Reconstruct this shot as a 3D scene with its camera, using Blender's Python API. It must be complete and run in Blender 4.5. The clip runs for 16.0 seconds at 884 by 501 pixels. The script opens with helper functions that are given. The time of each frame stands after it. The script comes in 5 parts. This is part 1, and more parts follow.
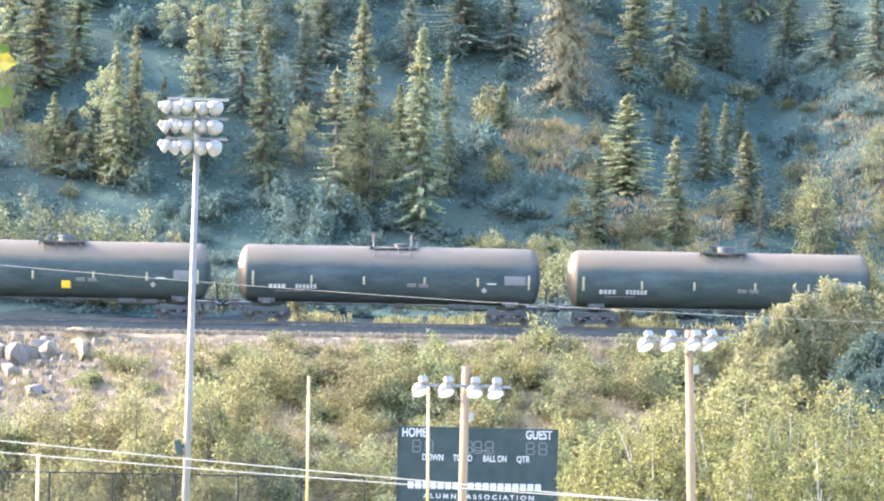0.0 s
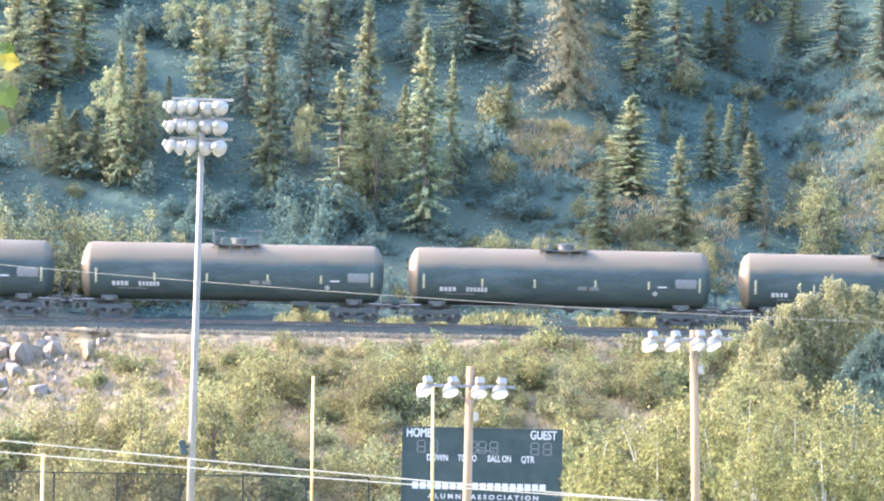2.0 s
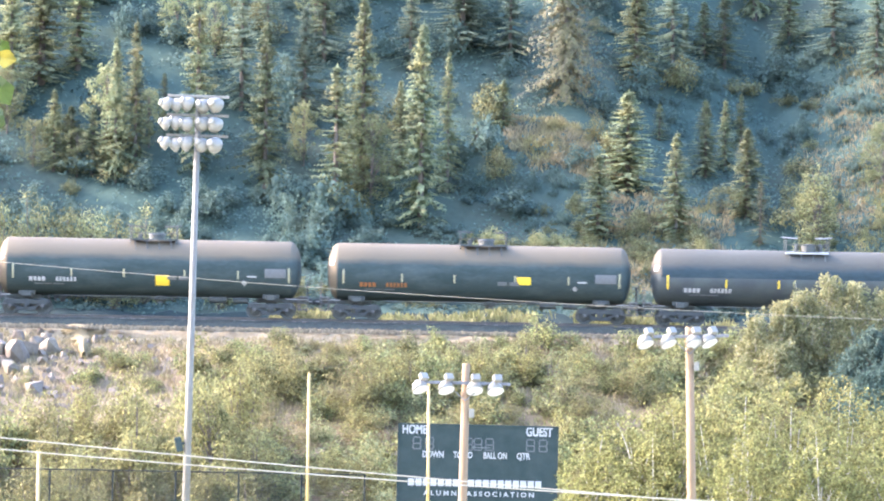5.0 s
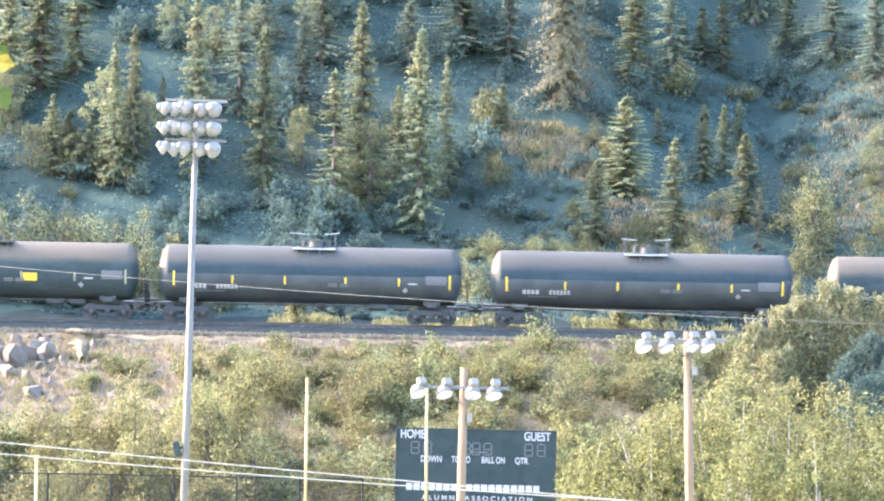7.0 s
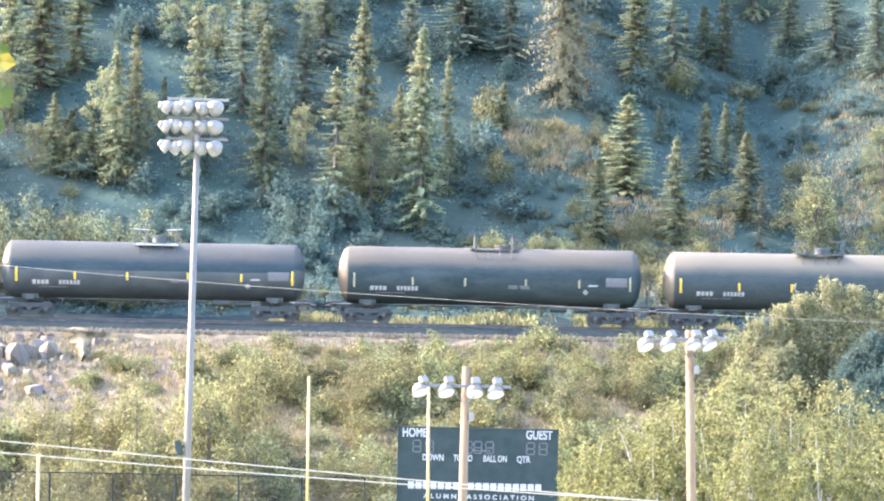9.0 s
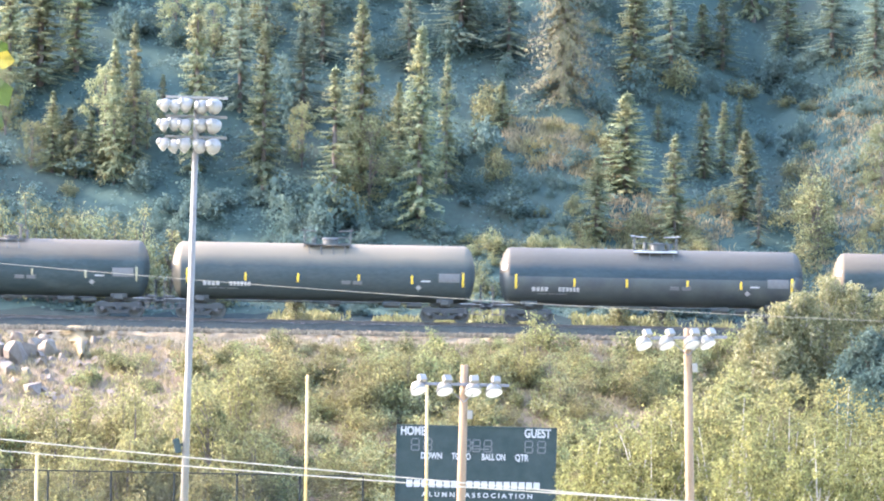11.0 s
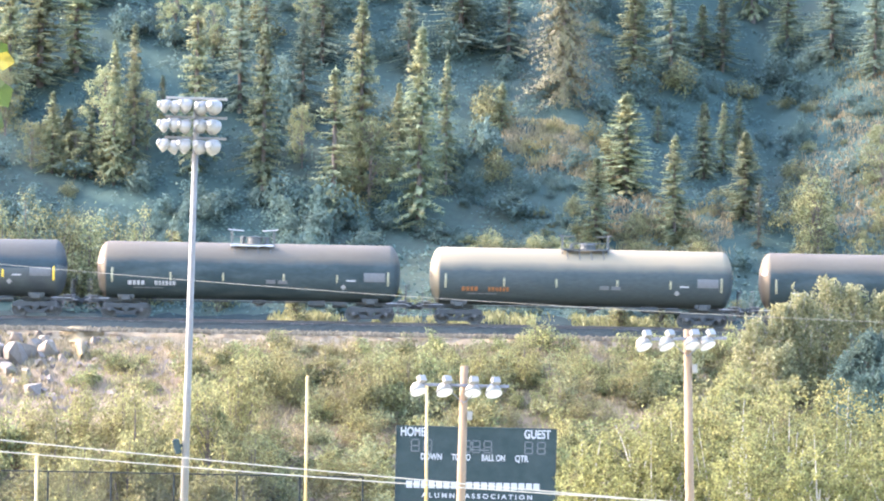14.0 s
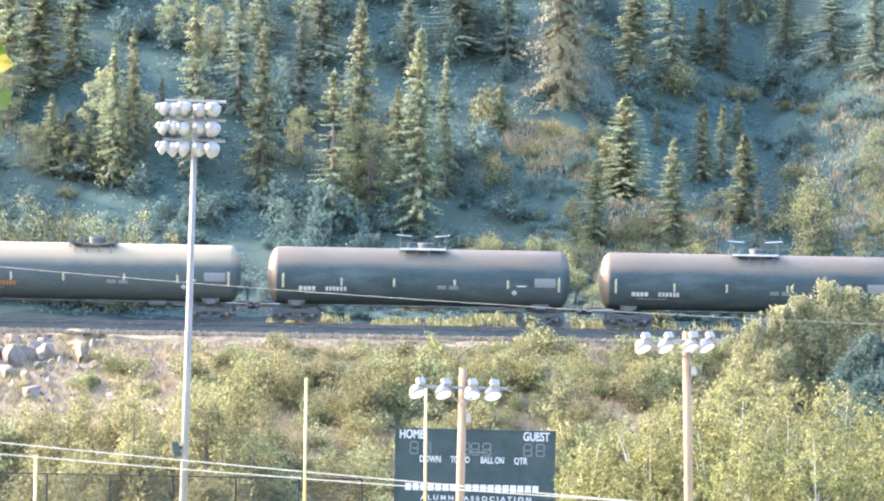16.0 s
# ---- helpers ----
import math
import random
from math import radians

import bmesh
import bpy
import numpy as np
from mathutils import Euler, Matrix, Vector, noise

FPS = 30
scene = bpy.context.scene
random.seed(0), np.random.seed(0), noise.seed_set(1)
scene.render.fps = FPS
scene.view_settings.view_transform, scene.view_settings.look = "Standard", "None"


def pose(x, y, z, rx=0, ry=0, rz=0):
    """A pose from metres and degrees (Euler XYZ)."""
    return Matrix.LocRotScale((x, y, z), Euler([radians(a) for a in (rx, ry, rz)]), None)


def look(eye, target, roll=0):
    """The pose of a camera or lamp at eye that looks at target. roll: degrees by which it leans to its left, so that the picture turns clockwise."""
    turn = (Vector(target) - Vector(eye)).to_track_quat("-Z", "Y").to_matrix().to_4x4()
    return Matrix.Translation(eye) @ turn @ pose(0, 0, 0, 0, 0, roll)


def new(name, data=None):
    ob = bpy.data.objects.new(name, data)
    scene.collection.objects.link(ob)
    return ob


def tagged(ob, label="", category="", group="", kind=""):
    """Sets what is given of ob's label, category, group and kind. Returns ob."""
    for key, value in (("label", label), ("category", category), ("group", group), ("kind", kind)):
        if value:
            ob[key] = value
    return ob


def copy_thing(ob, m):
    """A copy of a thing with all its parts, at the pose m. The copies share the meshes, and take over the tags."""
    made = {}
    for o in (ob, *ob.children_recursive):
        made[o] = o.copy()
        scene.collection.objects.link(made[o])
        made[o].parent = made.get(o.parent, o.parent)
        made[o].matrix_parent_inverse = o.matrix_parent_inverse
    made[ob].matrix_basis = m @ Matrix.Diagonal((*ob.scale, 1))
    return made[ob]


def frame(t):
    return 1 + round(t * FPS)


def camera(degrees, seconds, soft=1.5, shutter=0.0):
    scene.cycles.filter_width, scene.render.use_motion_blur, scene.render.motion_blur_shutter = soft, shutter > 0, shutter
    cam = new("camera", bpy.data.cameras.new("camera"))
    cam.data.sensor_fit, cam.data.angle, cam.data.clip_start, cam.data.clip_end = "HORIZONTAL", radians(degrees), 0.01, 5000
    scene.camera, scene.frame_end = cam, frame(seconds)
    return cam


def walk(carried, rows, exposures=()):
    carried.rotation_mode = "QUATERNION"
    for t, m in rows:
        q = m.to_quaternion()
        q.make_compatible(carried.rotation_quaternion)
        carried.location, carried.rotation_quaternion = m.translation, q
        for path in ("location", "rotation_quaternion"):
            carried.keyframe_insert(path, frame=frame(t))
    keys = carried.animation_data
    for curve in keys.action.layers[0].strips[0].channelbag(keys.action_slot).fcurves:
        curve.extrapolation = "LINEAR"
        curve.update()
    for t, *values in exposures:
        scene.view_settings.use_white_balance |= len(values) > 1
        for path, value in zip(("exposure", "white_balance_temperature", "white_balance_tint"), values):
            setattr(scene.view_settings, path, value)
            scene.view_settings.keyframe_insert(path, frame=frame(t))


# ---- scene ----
cam = camera(7.886, 16.0, soft=2.05, shutter=0.2)
PATH = [
    (0.0, pose(0, 0, 18, 90.0000, 0, 0.0000) @ pose(0, 0, 0, 0, 0, 1.050)),
    (0.5, pose(0, 0, 18, 89.9861, 0, 0.0131) @ pose(0, 0, 0, 0, 0, 1.062)),
    (1.0, pose(0, 0, 18, 89.9755, 0, 0.0167) @ pose(0, 0, 0, 0, 0, 1.056)),
    (1.5, pose(0, 0, 18, 89.9894, 0, 0.0274) @ pose(0, 0, 0, 0, 0, 1.042)),
    (2.0, pose(0, 0, 18, 90.0007, 0, 0.0412) @ pose(0, 0, 0, 0, 0, 1.060)),
    (2.5, pose(0, 0, 18, 89.9853, 0, 0.0335) @ pose(0, 0, 0, 0, 0, 1.061)),
    (3.0, pose(0, 0, 18, 90.0020, 0, 0.0147) @ pose(0, 0, 0, 0, 0, 1.046)),
    (3.5, pose(0, 0, 18, 89.9994, 0, 0.0145) @ pose(0, 0, 0, 0, 0, 1.067)),
    (4.0, pose(0, 0, 18, 89.9706, 0, 0.0049) @ pose(0, 0, 0, 0, 0, 1.054)),
    (6.5, pose(0, 0, 18, 90.0007, 0, 0.0007) @ pose(0, 0, 0, 0, 0, 1.052)),
    (7.0, pose(0, 0, 18, 90.0135, 0, -0.0130) @ pose(0, 0, 0, 0, 0, 1.073)),
    (7.5, pose(0, 0, 18, 90.0112, 0, 0.0056) @ pose(0, 0, 0, 0, 0, 1.044)),
    (8.0, pose(0, 0, 18, 90.0000, 0, 0.0139) @ pose(0, 0, 0, 0, 0, 1.060)),
    (8.5, pose(0, 0, 18, 89.9958, 0, 0.0148) @ pose(0, 0, 0, 0, 0, 1.037)),
    (9.0, pose(0, 0, 18, 90.0006, 0, 0.0022) @ pose(0, 0, 0, 0, 0, 1.038)),
    (11.5, pose(0, 0, 18, 89.9839, 0, -0.0143) @ pose(0, 0, 0, 0, 0, 1.066)),
    (12.0, pose(0, 0, 18, 89.9959, 0, -0.0192) @ pose(0, 0, 0, 0, 0, 1.072)),
    (12.5, pose(0, 0, 18, 89.9833, 0, -0.0104) @ pose(0, 0, 0, 0, 0, 1.095)),
    (13.0, pose(0, 0, 18, 89.9769, 0, -0.0036) @ pose(0, 0, 0, 0, 0, 1.062)),
    (13.5, pose(0, 0, 18, 89.9897, 0, 0.0101) @ pose(0, 0, 0, 0, 0, 1.083)),
    (14.0, pose(0, 0, 18, 89.9938, 0, -0.0129) @ pose(0, 0, 0, 0, 0, 1.070)),
    (14.5, pose(0, 0, 18, 90.0014, 0, -0.0058) @ pose(0, 0, 0, 0, 0, 1.070)),
    (15.0, pose(0, 0, 18, 90.0021, 0, -0.0107) @ pose(0, 0, 0, 0, 0, 1.053)),
    (15.5, pose(0, 0, 18, 90.0035, 0, 0.0048) @ pose(0, 0, 0, 0, 0, 1.064)),
    (16.0, pose(0, 0, 18, 90.0149, 0, -0.0219) @ pose(0, 0, 0, 0, 0, 1.059)),
]
walk(cam, PATH, [(0.0, 3.88, 5850, 22), (16.0, 3.88, 5850, 22)])

# ---- world and sun ----
SUN = Vector((-1.0, 0.24, 0.56)).normalized()
world = bpy.data.worlds.new("world")
scene.world = world
world.use_nodes = True
wn = world.node_tree.nodes
wn.clear()
sky = wn.new("ShaderNodeTexSky")
sky.sky_type = "NISHITA"
sky.sun_disc = False
sky.sun_elevation = math.asin(SUN.z)
sky.sun_rotation = math.atan2(SUN.x, SUN.y)
sky.air_density, sky.dust_density, sky.ozone_density = 1.4, 3.0, 2.5
bg = wn.new("ShaderNodeBackground")
bg.inputs["Strength"].default_value = 0.15
wo = wn.new("ShaderNodeOutputWorld")
world.node_tree.links.new(sky.outputs[0], bg.inputs["Color"])
world.node_tree.links.new(bg.outputs[0], wo.inputs["Surface"])

sun_data = bpy.data.lights.new("sun", "SUN")
sun_data.energy, sun_data.angle, sun_data.color = 1.55, radians(0.8), (1.0, 0.83, 0.61)
sun = new("sun", sun_data)
sun.matrix_world = look(SUN * 100, (0, 0, 0))

# ---- materials ----
def material(name, c1, c2, scale=4.0, rough=0.8, metal=0.0, bump=0.2, fine=12.0, dirt=None, dirt_amount=0.35,
             island=0.0, per_object=0.0, leaf=0.0, c3=None, stretch=(1, 1, 1), spec=0.5):
    """Two noise scales between c1 and c2, stains of colour dirt, fine bump; island and per_object vary the value."""
    m = bpy.data.materials.new(name)
    m.use_nodes = True
    t = m.node_tree
    n, link = t.nodes, t.links.new
    p = n["Principled BSDF"]
    p.inputs["Roughness"].default_value = rough
    p.inputs["Metallic"].default_value = metal
    p.inputs["Specular IOR Level"].default_value = spec
    tc = n.new("ShaderNodeTexCoord")
    mp = n.new("ShaderNodeMapping")
    mp.inputs["Scale"].default_value = stretch
    link(tc.outputs["Object"], mp.inputs["Vector"])

    def tex(s, detail=4.0):
        x = n.new("ShaderNodeTexNoise")
        x.inputs["Scale"].default_value, x.inputs["Detail"].default_value = s, detail
        link(mp.outputs[0], x.inputs["Vector"])
        return x

    def blend(fac, a, b, mode="MIX"):
        x = n.new("ShaderNodeMix")
        x.data_type, x.blend_type = "RGBA", mode
        for socket, v in ((x.inputs["Factor"], fac), (x.inputs["A"], a), (x.inputs["B"], b)):
            if isinstance(v, (int, float)):
                socket.default_value = v
            elif isinstance(v, tuple):
                socket.default_value = (*v, 1)
            else:
                link(v, socket)
        return x.outputs["Result"]

    def ramp(v, lo, hi):
        x = n.new("ShaderNodeMapRange")
        x.inputs["From Min"].default_value, x.inputs["From Max"].default_value = lo, hi
        link(v, x.inputs["Value"])
        return x.outputs[0]

    big, small = tex(scale), tex(scale * fine)
    col = blend(ramp(big.outputs["Fac"], 0.35, 0.65), c1, c2)
    if c3:
        third = tex(scale * 0.37)
        col = blend(ramp(third.outputs["Fac"], 0.48, 0.62), col, c3)
    if dirt:
        spots = tex(scale * 2.7, 6.0)
        f = n.new("ShaderNodeMath")
        f.operation = "MULTIPLY"
        link(ramp(spots.outputs["Fac"], 0.45, 0.75), f.inputs[0])
        f.inputs[1].default_value = dirt_amount
        col = blend(f.outputs[0], col, dirt)
    grain = ramp(small.outputs["Fac"], 0.2, 0.8)
    h = n.new("ShaderNodeHueSaturation")
    link(col, h.inputs["Color"])
    v = n.new("ShaderNodeMapRange")
    v.inputs["To Min"].default_value, v.inputs["To Max"].default_value = 0.82, 1.18
    link(grain, v.inputs["Value"])
    value = v.outputs[0]

    def times(a, source, amount):
        r = n.new("ShaderNodeMapRange")
        r.inputs["To Min"].default_value, r.inputs["To Max"].default_value = 1 - amount, 1 + amount
        link(source, r.inputs["Value"])
        x = n.new("ShaderNodeMath")
        x.operation = "MULTIPLY"
        link(a, x.inputs[0]), link(r.outputs[0], x.inputs[1])
        return x.outputs[0]

    if island:
        geo = n.new("ShaderNodeNewGeometry")
        value = times(value, geo.outputs["Random Per Island"], island)
    if per_object:
        oi = n.new("ShaderNodeObjectInfo")
        value = times(value, oi.outputs["Random"], per_object)
        hue = n.new("ShaderNodeMapRange")
        hue.inputs["To Min"].default_value, hue.inputs["To Max"].default_value = 0.5 - 0.03 * per_object, 0.5 + 0.03 * per_object
        link(oi.outputs["Random"], hue.inputs["Value"])
        link(hue.outputs[0], h.inputs["Hue"])
    link(value, h.inputs["Value"])
    link(h.outputs[0], p.inputs["Base Color"])
    if bump:
        b = n.new("ShaderNodeBump")
        b.inputs["Strength"].default_value, b.inputs["Distance"].default_value = bump, 0.05
        link(small.outputs["Fac"], b.inputs["Height"])
        link(b.outputs[0], p.inputs["Normal"])
    if leaf:
        tr = n.new("ShaderNodeBsdfTranslucent")
        link(h.outputs[0], tr.inputs["Color"])
        mix = n.new("ShaderNodeMixShader")
        mix.inputs["Fac"].default_value = leaf
        link(p.outputs[0], mix.inputs[1]), link(tr.outputs[0], mix.inputs[2])
        link(mix.outputs[0], n["Material Output"].inputs["Surface"])
    return m


# Haze and shade over the slope are put into this blue green.
SOIL = material("hillside soil tinted for haze", (0.035, 0.053, 0.044), (0.040, 0.059, 0.048), 0.25, 0.95, bump=0.25, fine=10,
                c3=(0.045, 0.057, 0.044), dirt=(0.029, 0.048, 0.042), dirt_amount=0.35, spec=0.0)
BANK_SOIL = material("dry bank soil", (0.128, 0.086, 0.051), (0.102, 0.073, 0.036), 0.35, 0.95, bump=0.6, fine=14,
                     c3=(0.139, 0.101, 0.053), dirt=(0.075, 0.055, 0.027), dirt_amount=0.6)
# Unseen field, lightened to throw bounce light on bank and train.
TURF = material("unseen field turf, lightened for bounce", (0.28, 0.28, 0.20), (0.33, 0.33, 0.24), 0.5, 0.9, bump=0.3)
# The train's shadow on the bed is put into this dark colour.
BALLAST = material("ballast gravel darkened as train shade", (0.030, 0.034, 0.031), (0.040, 0.046, 0.040), 1.6, 0.9, bump=0.8, fine=9,
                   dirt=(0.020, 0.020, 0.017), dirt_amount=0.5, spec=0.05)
# Shade under and behind the train, put into the ground colour.
SHADE_GROUND = material("ground darkened as train shade", (0.017, 0.025, 0.025), (0.024, 0.032, 0.031), 1.2, 0.95, bump=0.6, fine=9,
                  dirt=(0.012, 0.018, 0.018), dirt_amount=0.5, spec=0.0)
GRAVEL = material("grey beige gravel", (0.219, 0.177, 0.116), (0.278, 0.231, 0.155), 2.2, 0.95, bump=0.8, fine=9,
                  dirt=(0.148, 0.117, 0.076), dirt_amount=0.5, spec=0.0)
STONE = material("ballast stone", (0.101, 0.081, 0.054), (0.134, 0.108, 0.073), 3.0, 0.9, island=0.4, spec=0.1)
BOULDER = material("pale quarried rock", (0.100, 0.079, 0.059), (0.133, 0.108, 0.082), 1.3, 0.85, bump=0.7,
                   dirt=(0.072, 0.052, 0.035), dirt_amount=0.5, per_object=0.15)
SAND = material("pale yellow sand", (0.107, 0.078, 0.033), (0.124, 0.092, 0.040), 0.9, 0.95, bump=0.5, fine=18, dirt=(0.076, 0.054, 0.023))
RAIL = material("rusty rail steel", (0.050, 0.046, 0.042), (0.070, 0.060, 0.052), 3.0, 0.6, 0.3)
TIE = material("weathered tie", (0.10, 0.08, 0.07), (0.15, 0.12, 0.10), 2.0, 0.9)
SPRUCE = material("spruce needles", (0.115, 0.143, 0.084), (0.168, 0.182, 0.101), 1.2, 0.8, bump=0, island=0.3,
                  per_object=0.22, leaf=0.55, c3=(0.180, 0.176, 0.093), spec=0.2)
# Bluer copy of the spruce needles: haze and shade put into the colour.
HAZE_SPRUCE = material("spruce needles tinted blue green for haze", (0.107, 0.139, 0.102), (0.151, 0.173, 0.116), 1.2, 0.9, bump=0, island=0.2,
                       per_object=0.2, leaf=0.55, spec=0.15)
# Blue green here carries the haze and shade of the slope.
FOREST = material("leaves tinted for haze and shade", (0.061, 0.096, 0.082), (0.084, 0.115, 0.092), 0.5, 0.9, bump=0, island=0.1,
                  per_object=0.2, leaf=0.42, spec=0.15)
ASPEN = material("olive aspen leaves", (0.122, 0.141, 0.074), (0.172, 0.173, 0.089), 0.5, 0.9, bump=0, island=0.2,
                 per_object=0.25, leaf=0.4, spec=0.15)
DEAD = material("grey dying spruce needles", (0.069, 0.065, 0.029), (0.085, 0.080, 0.034), 1.2, 0.8, bump=0, island=0.3, leaf=0.2)
BARK = material("grey brown bark", (0.065, 0.052, 0.043), (0.095, 0.080, 0.065), 3.0, 0.9, bump=0.6, stretch=(1, 1, 0.25))
PALE_BARK = material("pale poplar bark", (0.252, 0.234, 0.192), (0.312, 0.294, 0.252), 2.0, 0.85, bump=0.4,
                     dirt=(0.108, 0.096, 0.078), dirt_amount=0.6, stretch=(1, 1, 0.4))
POPLAR = material("poplar leaves", (0.117, 0.122, 0.046), (0.163, 0.158, 0.059), 0.5, 0.8, bump=0, island=0.55, leaf=0.52,
                  c3=(0.177, 0.158, 0.067), spec=0.2)
WILLOW = material("dry willow leaves", (0.135, 0.132, 0.056), (0.175, 0.159, 0.067), 0.7, 0.8, bump=0, island=0.38,
                  per_object=0.15, leaf=0.55, c3=(0.168, 0.143, 0.070), spec=0.2)
SHRUB = material("shrub leaves", (0.091, 0.106, 0.047), (0.159, 0.147, 0.058), 0.8, 0.8, bump=0, island=0.58, per_object=0.3,
                 leaf=0.45, c3=(0.150, 0.134, 0.056), spec=0.2)
GREY_SHRUB = material("silver green shrub leaves", (0.122, 0.132, 0.066), (0.186, 0.178, 0.084), 0.8, 0.8, bump=0, island=0.55,
                      per_object=0.2, leaf=0.45, spec=0.2)
SILVER = material("pale grey green tree leaves", (0.152, 0.155, 0.080), (0.206, 0.195, 0.096), 0.8, 0.8, bump=0, island=0.4, leaf=0.45, spec=0.2)
DRY = material("dry grass", (0.153, 0.117, 0.060), (0.190, 0.148, 0.077), 0.6, 0.8, bump=0, island=0.35, leaf=0.35,
               c3=(0.125, 0.113, 0.042))
YELLOW_GRASS = material("yellow green grass", (0.130, 0.130, 0.046), (0.165, 0.152, 0.059), 0.6, 0.8, bump=0, island=0.35, leaf=0.4)
NEAR_LEAF = material("near birch leaves", (0.020, 0.038, 0.005), (0.030, 0.046, 0.006), 20.0, 0.5, bump=0, leaf=0.45, per_object=0.1)
NEAR_YELLOW = material("yellowed birch leaf", (0.132, 0.106, 0.010), (0.117, 0.110, 0.013), 20.0, 0.5, bump=0, leaf=0.45)
GALVANISED = material("galvanised steel", (0.073, 0.065, 0.051), (0.086, 0.077, 0.060), 1.5, 0.6, 0.0, 0.1, stretch=(1, 1, 0.3),
                      dirt=(0.150, 0.146, 0.138))
LAMP_WHITE = material("white spun aluminium", (0.138, 0.128, 0.105), (0.125, 0.114, 0.094), 3.0, 0.45, 0.0, 0.05)
LAMP_DARK = material("dark lamp fittings", (0.088, 0.088, 0.094), (0.121, 0.121, 0.127), 3.0, 0.6, 0.3)
LENS = material("lamp glass", (0.331, 0.324, 0.302), (0.374, 0.367, 0.346), 3.0, 0.5, 0.0, 0.0)
POLE_WOOD = material("weathered pole wood", (0.128, 0.080, 0.039), (0.160, 0.103, 0.054), 2.5, 0.9, bump=0.5, stretch=(1, 1, 0.12),
                     dirt=(0.139, 0.101, 0.061))
YELLOW_PAINT = material("faded yellow paint", (0.270, 0.180, 0.040), (0.300, 0.209, 0.071), 2.0, 0.5, bump=0.1, dirt=(0.187, 0.138, 0.078))
BOARD = material("black scoreboard paint", (0.013, 0.023, 0.022), (0.021, 0.031, 0.030), 1.5, 0.6, bump=0.1, spec=0.15)
DIGIT = material("unlit digit panel", (0.030, 0.036, 0.038), (0.05, 0.055, 0.055), 8.0, 0.5)
WHITE = material("white lettering", (0.228, 0.228, 0.222), (0.206, 0.206, 0.200), 6.0, 0.5, bump=0)
CABLE = material("weathered aluminium cable", (0.215, 0.189, 0.138), (0.240, 0.216, 0.160), 4.0, 0.6, 0.0, 0)
FENCE = material("chain link wire", (0.018, 0.020, 0.019), (0.025, 0.027, 0.025), 4.0, 0.9, 0.0, 0, spec=0.1)
BLACK_STEEL = material("black car steel", (0.017, 0.022, 0.022), (0.029, 0.034, 0.032), 1.2, 0.55, 0.0, 0.15,
                       dirt=(0.068, 0.066, 0.054))
RUST_STEEL = material("grimy truck steel", (0.018, 0.022, 0.022), (0.026, 0.029, 0.027), 2.0, 0.75, 0.1, 0.3)
WHEEL = material("wheel steel", (0.036, 0.040, 0.038), (0.052, 0.054, 0.050), 2.0, 0.6, 0.3)
STRIPE = material("yellow reflective tape", (0.578, 0.394, 0.020), (0.530, 0.354, 0.020), 3.0, 0.5, bump=0)
STRIPE_PALE = material("pale reflective tape", (0.246, 0.226, 0.135), (0.217, 0.201, 0.123), 3.0, 0.5, bump=0)
MARK_WHITE = material("white stencil paint", (0.277, 0.277, 0.268), (0.231, 0.231, 0.226), 6.0, 0.6, bump=0)
MARK_GREY = material("grey stencil panel", (0.067, 0.069, 0.069), (0.080, 0.083, 0.083), 6.0, 0.6, bump=0)
ORANGE = material("orange stencil paint", (0.180, 0.066, 0.015), (0.156, 0.060, 0.015), 6.0, 0.6, bump=0)
GRATING = material("pale walkway grating", (0.279, 0.279, 0.270), (0.239, 0.239, 0.230), 4.0, 0.5, 0.2, 0.1)
GREY_STEEL = material("grey weathered steel", (0.044, 0.044, 0.044), (0.066, 0.064, 0.062), 4.0, 0.7, 0.0, 0.1)


